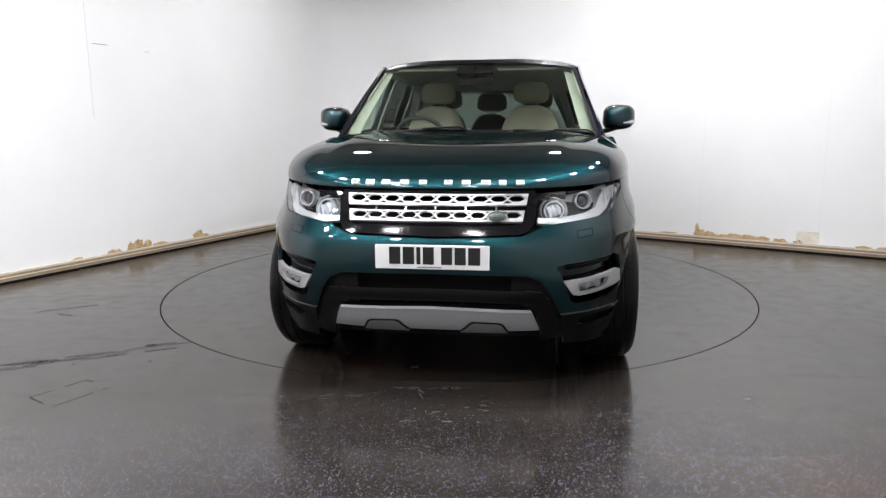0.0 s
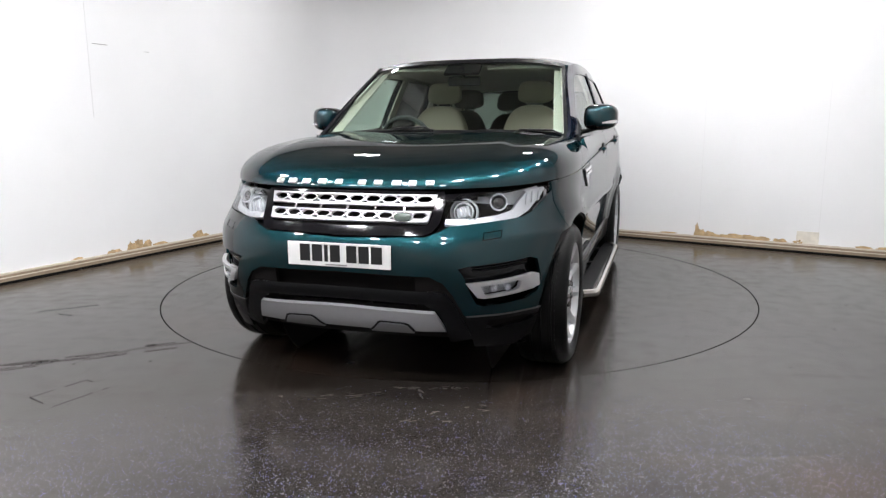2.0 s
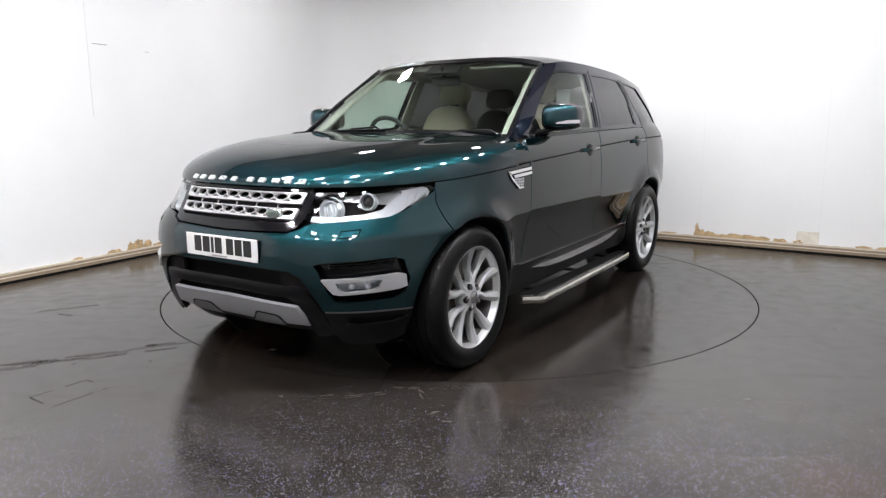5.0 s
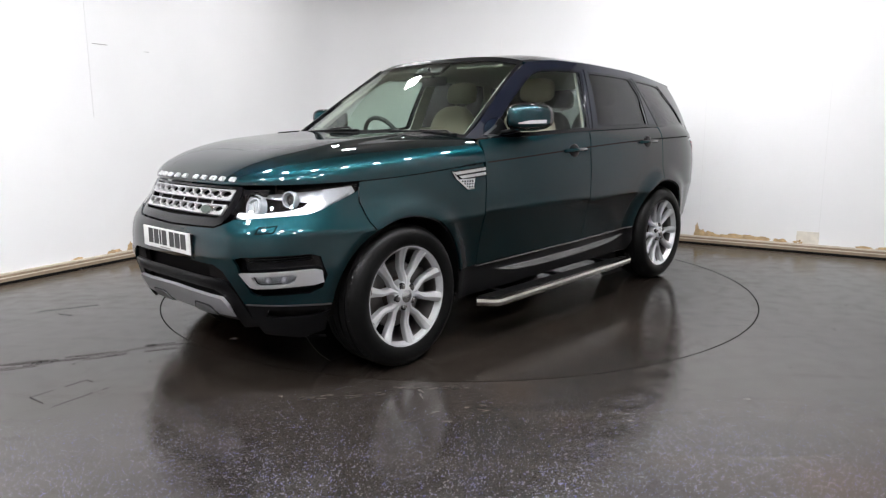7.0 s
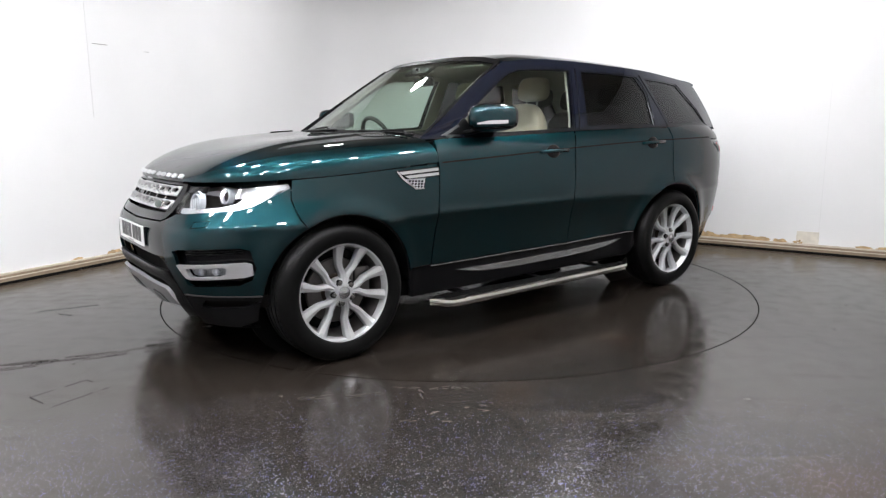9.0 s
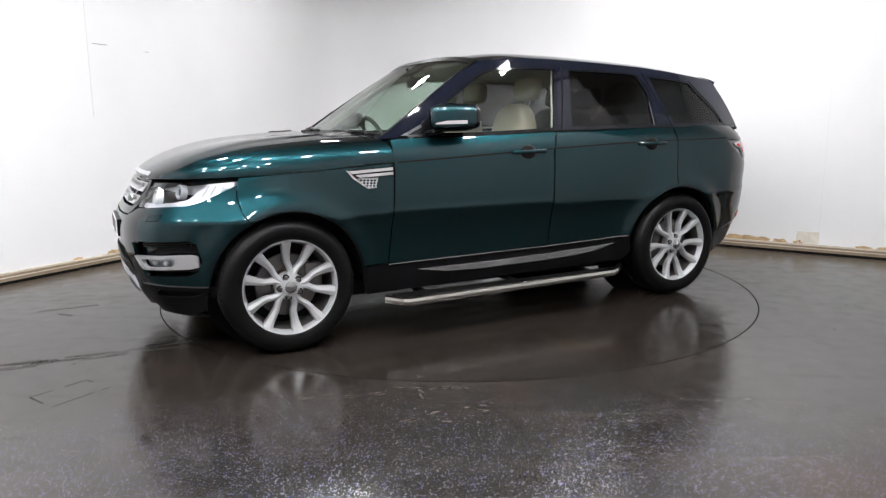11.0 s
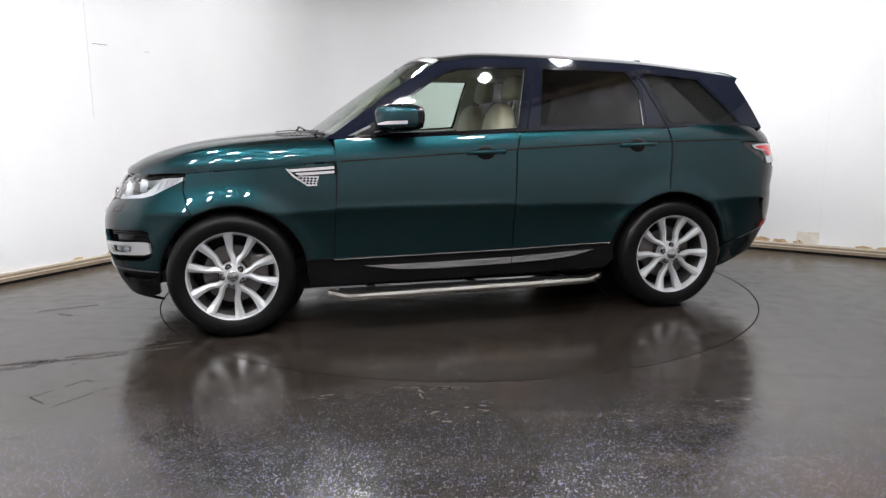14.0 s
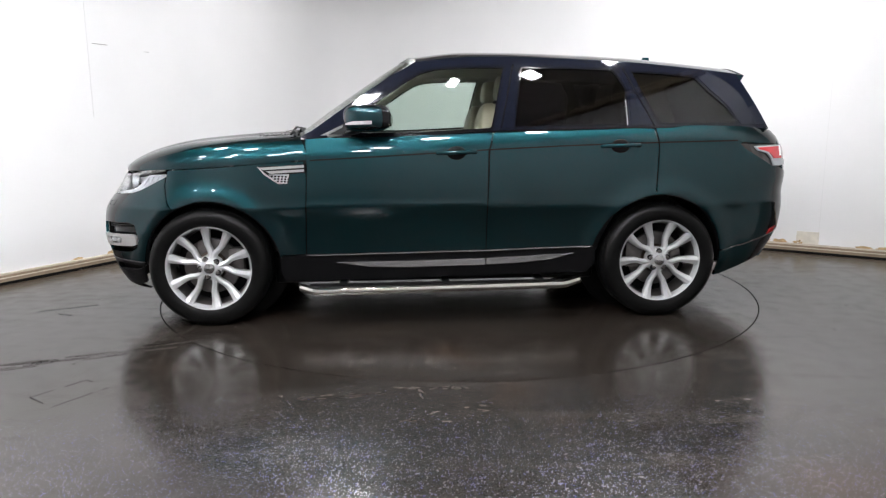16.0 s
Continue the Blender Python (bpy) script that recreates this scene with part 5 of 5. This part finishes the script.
def head_lamp(sg):
    def L(pts):
        return [by_y(sg * q[1], q[2]) if q[0] == "y" else by_x(q[1], q[2], sg) for q in pts]
    outline = [("y", 0.472, 0.925), ("y", 0.462, 0.87), ("y", 0.487, 0.832), ("y", 0.56, 0.83), ("y", 0.66, 0.842), ("x", 1.97, 0.852), ("x", 1.90, 0.873), ("x", 1.80, 0.92), ("x", 1.716, 0.966), ("x", 1.72, 0.985), ("x", 1.80, 0.980), ("x", 1.90, 0.975), ("y", 0.70, 0.968), ("y", 0.60, 0.966), ("y", 0.52, 0.962)]
    lens = sheet("head_lamp", L(outline), wrap, LENS, CAR, (), 0.035, 0.004, -0.001, "clear head lamp with bright inner rings")
    lens.visible_shadow = False
    back = [("y", 0.455, 0.96), ("y", 0.45, 0.84), ("y", 0.56, 0.815), ("x", 1.95, 0.835), ("x", 1.80, 0.90), ("x", 1.705, 0.955), ("x", 1.72, 0.995), ("x", 1.90, 0.985), ("y", 0.60, 0.975)]
    sheet("lamp_housing", L(back), wrap, LAMPGREY, lens, (), 0.04, 0.006, -0.075, "dark grey lamp housing")
    sheet("lamp_inner_black", L([("y", 0.455, 0.965), ("y", 0.455, 0.935), ("y", 0.60, 0.935), ("y", 0.60, 0.97)]), wrap, GLOSSB, lens, (), 0.04, 0.004, -0.012)
    # white light guide sweeping under the lamps and up the outer side
    guide = [("y", 0.475, 0.845), ("y", 0.56, 0.838), ("y", 0.66, 0.848), ("x", 1.965, 0.858), ("x", 1.89, 0.880), ("x", 1.80, 0.926), ("x", 1.728, 0.966), ("x", 1.735, 0.98), ("x", 1.80, 0.976), ("x", 1.865, 0.972), ("y", 0.80, 0.962), ("y", 0.775, 0.925), ("y", 0.755, 0.892), ("y", 0.70, 0.876), ("y", 0.62, 0.868), ("y", 0.56, 0.866), ("y", 0.475, 0.866)]
    sheet("light_guide", L(guide), wrap, REFLECTOR, lens, (), 0.03, 0.02, -0.028, "white lamp light guide")
    for k in range(5):
        y = 0.80 + 0.022 * k
        sheet("guide_rib", L([("y", y, 0.905 + 0.006 * k), ("y", y + 0.006, 0.906 + 0.006 * k), ("y", y + 0.006, 0.962), ("y", y, 0.962)]), wrap, REFLECTOR, lens, (), 0.03, 0.006, -0.018)
    for y, z, r, deep in ((0.545, 0.884, 0.047, 0.028), (0.685, 0.922, 0.041, 0.03)):
        m = facing(*by_y(sg * y, z)) @ Matrix.Translation((-deep, 0, 0))
        bm = lathe_bm([(r, -0.03), (r * 1.02, 0.0), (r * 0.98, 0.006), (r * 0.86, 0.006), (r * 0.82, -0.002), (r * 0.8, -0.03)], 40, "X")
        bmesh.ops.transform(bm, matrix=m, verts=bm.verts)
        ring = part("lamp_ring", bm, LAMPWHITE, lens, "bright ring round a lamp", True)
        if y < 0.6:
            bm = lathe_bm([(r * 1.16, -0.02), (r * 1.2, -0.002), (r * 1.3, 0.004), (r * 1.38, -0.002), (r * 1.42, -0.02)], 40, "X")
            bmesh.ops.transform(bm, matrix=m @ Matrix.Translation((-0.004, 0, 0)), verts=bm.verts)
            part("lamp_surround", bm, LAMPWHITE, lens, "bright outer ring round a lamp", True)
        bm = lathe_bm([(0.0, 0.004), (r * 0.3, 0.002), (r * 0.55, -0.004), (r * 0.72, -0.014), (r * 0.8, -0.026)], 32, "X")
        bmesh.ops.transform(bm, matrix=m, verts=bm.verts)
        part("projector_lens", bm, LAMPDARK if y > 0.6 else REFLECTOR, lens, "round projector lens", True)
        if y < 0.6:
            for k in range(3):
                bm = box_bm((0.004, 0.014, 0.05), (0.004, 0.022 * (k - 1), 0), 0.001)
                bmesh.ops.transform(bm, matrix=m @ pose(0, 0, 0, 18, 0, 0), verts=bm.verts)
                part("lamp_facet", bm, LAMPWHITE, lens)


for sg in (1, -1):
    head_lamp(sg)


# ---- mirrors and side steps ----
def blob_bm(size, centre, power=3.2, nu=28, nv=18, shape=None):
    """A rounded box (superellipsoid)."""
    bm = bmesh.new()
    bmesh.ops.create_uvsphere(bm, u_segments=nu, v_segments=nv, radius=1)
    for v in bm.verts:
        c = v.co.normalized()
        k = (abs(c.x) ** power + abs(c.y) ** power + abs(c.z) ** power) ** (-1 / power)
        c = c * k
        if shape:
            c = Vector(shape(c.x, c.y, c.z))
        v.co = Vector((c.x * size[0] / 2, c.y * size[1] / 2, c.z * size[2] / 2)) + Vector(centre)
    return bm


def mirror(sg):
    c = (0.44, sg * 0.985, 1.315)
    def shape(x, y, z):
        y *= sg
        if x > 0:
            x *= 1 - 0.25 * y * y - 0.18 * max(0, y)
        return (x + 0.15 * y * -1, sg * y, z * (1 - 0.10 * max(0, y)) + 0.03 * y)
    bm = blob_bm((0.285, 0.21, 0.168), c, 3.4, 36, 24, shape)
    head = part("door_mirror", bm, PAINT, CAR, "dark green door mirror with black foot", True)
    me = head.data
    me.materials.append(GLOSSB)
    for f in me.polygons:
        if f.center.z < 1.262 or f.center.x < 0.352:
            f.material_index = 1
    bm = blob_bm((0.012, 0.16, 0.125), (0.305, sg * 0.985, 1.315), 4)
    part("mirror_glass", bm, CHROME, head, "mirror glass", True)
    # repeater: a white band wrapped round the outer corner
    def rep(u, v):
        a = u
        f = radians(8 + 100 * a)
        d = Vector((math.cos(f), math.sin(f), 0))
        best = None
        for k in range(40):
            r = 0.08 + 0.002 * k
            p = Vector((d.x * r, d.y * r, 0))
            best = p
            xx, yy = p.x / 0.1425, p.y / 0.105
            x0 = xx + 0.15 * yy
            if x0 > 0:
                x0 /= (1 - 0.25 * yy * yy - 0.18 * max(0, yy))
            if (abs(x0) ** 3.4 + abs(yy) ** 3.4) > 0.92:
                break
        return (c[0] + best.x + 0.002 * d.x, c[1] + sg * (best.y + 0.002 * d.y), 1.274 + 0.02 * v * (0.4 + 0.6 * min(1, a * 3)) + 0.004 * a)
    part("indicator", grid_bm(rep, 16, 2), LAMPWHITE, head, "white indicator repeater", True)
    part("mirror_foot", tube_bm([(0.56, sg * 0.86, 1.222), (0.53, sg * 0.90, 1.228), (0.49, sg * 0.955, 1.245)], 0.032, 12, 0.5), BLACKP, head, "", True)


def side_step(sg):
    pts = [(0.885, 0.945, 0.240), (0.86, 0.965, 0.238), (0.80, 1.01, 0.231), (0.775, 1.022, 0.228), (0.5, 1.024, 0.231), (0.0, 1.024, 0.238), (-0.5, 1.024, 0.244), (-0.80, 1.022, 0.249), (-0.825, 1.01, 0.25), (-0.90, 0.965, 0.258), (-0.925, 0.945, 0.261)]
    bm = bmesh.new()
    P = [Vector((x, sg * y, z)) for x, y, z in pts]
    rows = []
    prof = [(-0.018, 0.022), (0.006, 0.024), (0.016, 0.019), (0.021, 0.008), (0.021, -0.008), (0.016, -0.019), (0.006, -0.024), (-0.018, -0.022)]
    for i, q in enumerate(P):
        d = (P[min(i + 1, len(P) - 1)] - P[max(i - 1, 0)]).normalized()
        out = Vector((0, 0, 1)).cross(d).normalized()
        if out.y * sg < 0:
            out = -out
        rows.append([bm.verts.new(q + out * a + Vector((0, 0, b))) for a, b in prof])
    for a, b in zip(rows, rows[1:]):
        for k in range(8):
            bm.faces.new((a[k], a[(k + 1) % 8], b[(k + 1) % 8], b[k]))
    bm.faces.new(rows[0])
    bm.faces.new(rows[-1])
    step = part("side_step", bm, STEEL, CAR, "polished steel side step with black tread", True)
    part("step_tread", box_bm((1.62, 0.10, 0.018), (-0.01, sg * 0.955, 0.250), 0.005), RUBBER, step)
    for x in (0.62, -0.05, -0.68):
        part("step_bracket", box_bm((0.05, 0.24, 0.02), (x, sg * 0.86, 0.25), 0.004), BLACKP, step)
    for x in (0.80, -0.86):
        part("step_end", box_bm((0.07, 0.07, 0.03), (x, sg * 0.945, 0.246), 0.008), BLACKP, step)


for sg in (1, -1):
    mirror(sg)
    side_step(sg)

# ---- underside ----
part("underbody", box_bm((3.9, 1.30, 0.12), (-0.1, 0, 0.36), 0.03), BLACKP, CAR, "dark underbody")
part("rear_skirt", box_bm((0.22, 1.4, 0.2), (-2.18, 0, 0.43), 0.07, 4), BLACKP, CAR)
for hx in (HUB_X, -HUB_X):
    part("axle", tube_bm([(hx, -0.8, HUB_Z - 0.03), (hx, 0.8, HUB_Z - 0.03)], 0.045, 10), DARKMET, CAR, "", True)
part("silencer", blob_bm((0.5, 0.35, 0.18), (-1.95, 0.3, 0.33), 4), DARKMET, CAR, "", True)
part("chassis_rail", box_bm((2.2, 0.12, 0.12), (0, 0.6, 0.27), 0.02), BLACKP, CAR)
part("chassis_rail", box_bm((2.2, 0.12, 0.12), (0, -0.6, 0.27), 0.02), BLACKP, CAR)


# ---- cabin ----
def seat(x, y, w, mat, lift=0.0):
    def back_shape(a, b, c):
        return (a - 0.30 * c + 0.25 * (b * b) * (1 if a > 0 else 0), b * (1 - 0.12 * max(0, c) ** 2), c)
    s = part("seat", blob_bm((0.17, w, 0.80), (x - 0.31, y, 1.02 + lift), 3.2, 28, 22, back_shape), mat, CAR, "cream leather seat", True)
    part("seat_cushion", blob_bm((0.55, w, 0.20), (x + 0.02, y, 0.68 + lift), 3.5), mat, s, "", True)
    part("headrest", blob_bm((0.11, 0.28, 0.175), (x - 0.43, y, 1.525 + lift), 3.6, 24, 16, lambda a, b, c: (a - 0.2 * c, b * (1 - 0.06 * c), c)), mat, s, "cream headrest", True)
    part("seat_panel", blob_bm((0.10, w * 0.52, 0.5), (x - 0.255, y, 0.98 + lift), 4.0, 24, 16, lambda a, b, c: (a - 0.62 * c, b, c)), mat, s, "", True)
    for dy in (-0.055, 0.055):
        part("headrest_post", tube_bm([(x - 0.40, y + dy, 1.36 + lift), (x - 0.42, y + dy, 1.45 + lift)], 0.007, 8), CHROME, s, "chrome headrest post", True)


seat(-0.06, 0.38, 0.49, LEATHER)
seat(-0.06, -0.38, 0.49, LEATHER)
# Rear row coloured dark, painting its shade against the bright rear window.
for y in (-0.42, 0.0, 0.42):
    seat(-0.92, y, 0.42, LINING_SEAT_SHADE, -0.02 if y else -0.05)


def cabin_parts():
    def dash(u, v):
        t = 2 * u - 1
        a, b = ws_base(t * 0.93), Vector((0.47, t * 0.80, 1.135))
        q = a.lerp(b, v)
        q.z += -0.012 + 0.035 * math.sin(math.pi * v) + (0.028 * math.exp(-((q.y + 0.38) / 0.17) ** 2) * v)
        q.z -= 0.22 * max(0, v - 0.9) * 10 * 0.5
        return q
    part("dashboard", grid_bm(dash, 30, 14, 0.04), DASH, CAR, "dark dashboard", True)
    part("dash_front", box_bm((0.10, 1.6, 0.5), (0.50, 0, 0.86), 0.03), DASH, CAR)
    part("centre_console", box_bm((1.0, 0.24, 0.35), (0.1, 0, 0.68), 0.03), DASH, CAR)
    part("cabin_floor", box_bm((2.7, 1.6, 0.04), (-0.55, 0, 0.46)), DASH, CAR, "dark cabin floor")
    part("bulkhead", box_bm((0.03, 1.6, 0.7), (0.93, 0, 0.80)), BLACKP, CAR)
    part("load_cover", box_bm((0.75, 1.55, 0.02), (-1.85, 0, 1.10)), LINING_SEAT_SHADE, CAR)
    bm = bmesh.new()
    R, r = 0.185, 0.016
    for i in range(40):
        for j in range(8):
            a, b = i * math.tau / 40, j * math.tau / 8
            bm.verts.new((r * math.sin(b), (R + r * math.cos(b)) * math.cos(a), (R + r * math.cos(b)) * math.sin(a)))
    bm.verts.ensure_lookup_table()
    for i in range(40):
        for j in range(8):
            bm.faces.new([bm.verts[(p % 40) * 8 + q % 8] for p, q in ((i, j), (i + 1, j), (i + 1, j + 1), (i, j + 1))])
    m = Matrix.Translation((0.40, -0.375, 1.155)) @ pose(0, 0, 0, 0, 24, 0)
    bmesh.ops.transform(bm, matrix=m, verts=bm.verts)
    w = part("steering_wheel", bm, DASH, CAR, "dark leather steering wheel", True)
    bm = blob_bm((0.05, 0.16, 0.12), (0, 0, 0), 3)
    bmesh.ops.transform(bm, matrix=m, verts=bm.verts)
    part("wheel_boss", bm, DASH, w, "", True)
    for a in (0, 180, 270):
        bm = box_bm((0.02, 0.13, 0.035), (0, 0.11, 0), 0.006)
        bmesh.ops.transform(bm, matrix=m @ pose(0, 0, 0, a, 0, 0), verts=bm.verts)
        part("wheel_spoke", bm, SILVER, w)
    bm = box_bm((0.02, 0.24, 0.065), (0.24, 0.0, 1.575), 0.01, 3)
    part("inside_mirror", bm, BLACKP, CAR, "inside rear-view mirror", True)
    part("mirror_stalk", tube_bm([(0.25, 0, 1.60), (0.30, 0, 1.67)], 0.012, 8), BLACKP, CAR)
    for y in (0.36, -0.36):
        bm = box_bm((0.14, 0.42, 0.018), (0.10, y, 1.665), 0.007)
        part("sun_visor", bm, LINING, CAR, "cream sun visor", True)
    for sg in (1, -1):
        part("door_card", box_bm((1.75, 0.05, 0.72), (-0.13, sg * 0.84, 0.83), 0.02), LEATHER, CAR, "cream door lining")
        part("door_card_top", box_bm((2.1, 0.07, 0.05), (-0.35, sg * 0.845, 1.19), 0.015), DASH, CAR)
        part("load_side", box_bm((0.7, 0.05, 0.36), (-1.68, sg * 0.76, 1.04), 0.02), LINING_SEAT_SHADE, CAR)


cabin_parts()


def motions():
    """The turntable carries the car round at a steady pace."""
    rows, disc = [], []
    for k in range(33):
        t = k * 0.5
        a = -97.04 - 4.93724 * t - 0.0143942 * t * t + 0.00110739 * t ** 3
        m = pose(0, 0, 0, 0, 0, a)
        disc.append((t, m))
        rows.append((t, m @ Matrix.Translation((0.215, 0.196, -0.0005))))
    walk(CAR, rows)
    walk(TURNTABLE, disc)


motions()
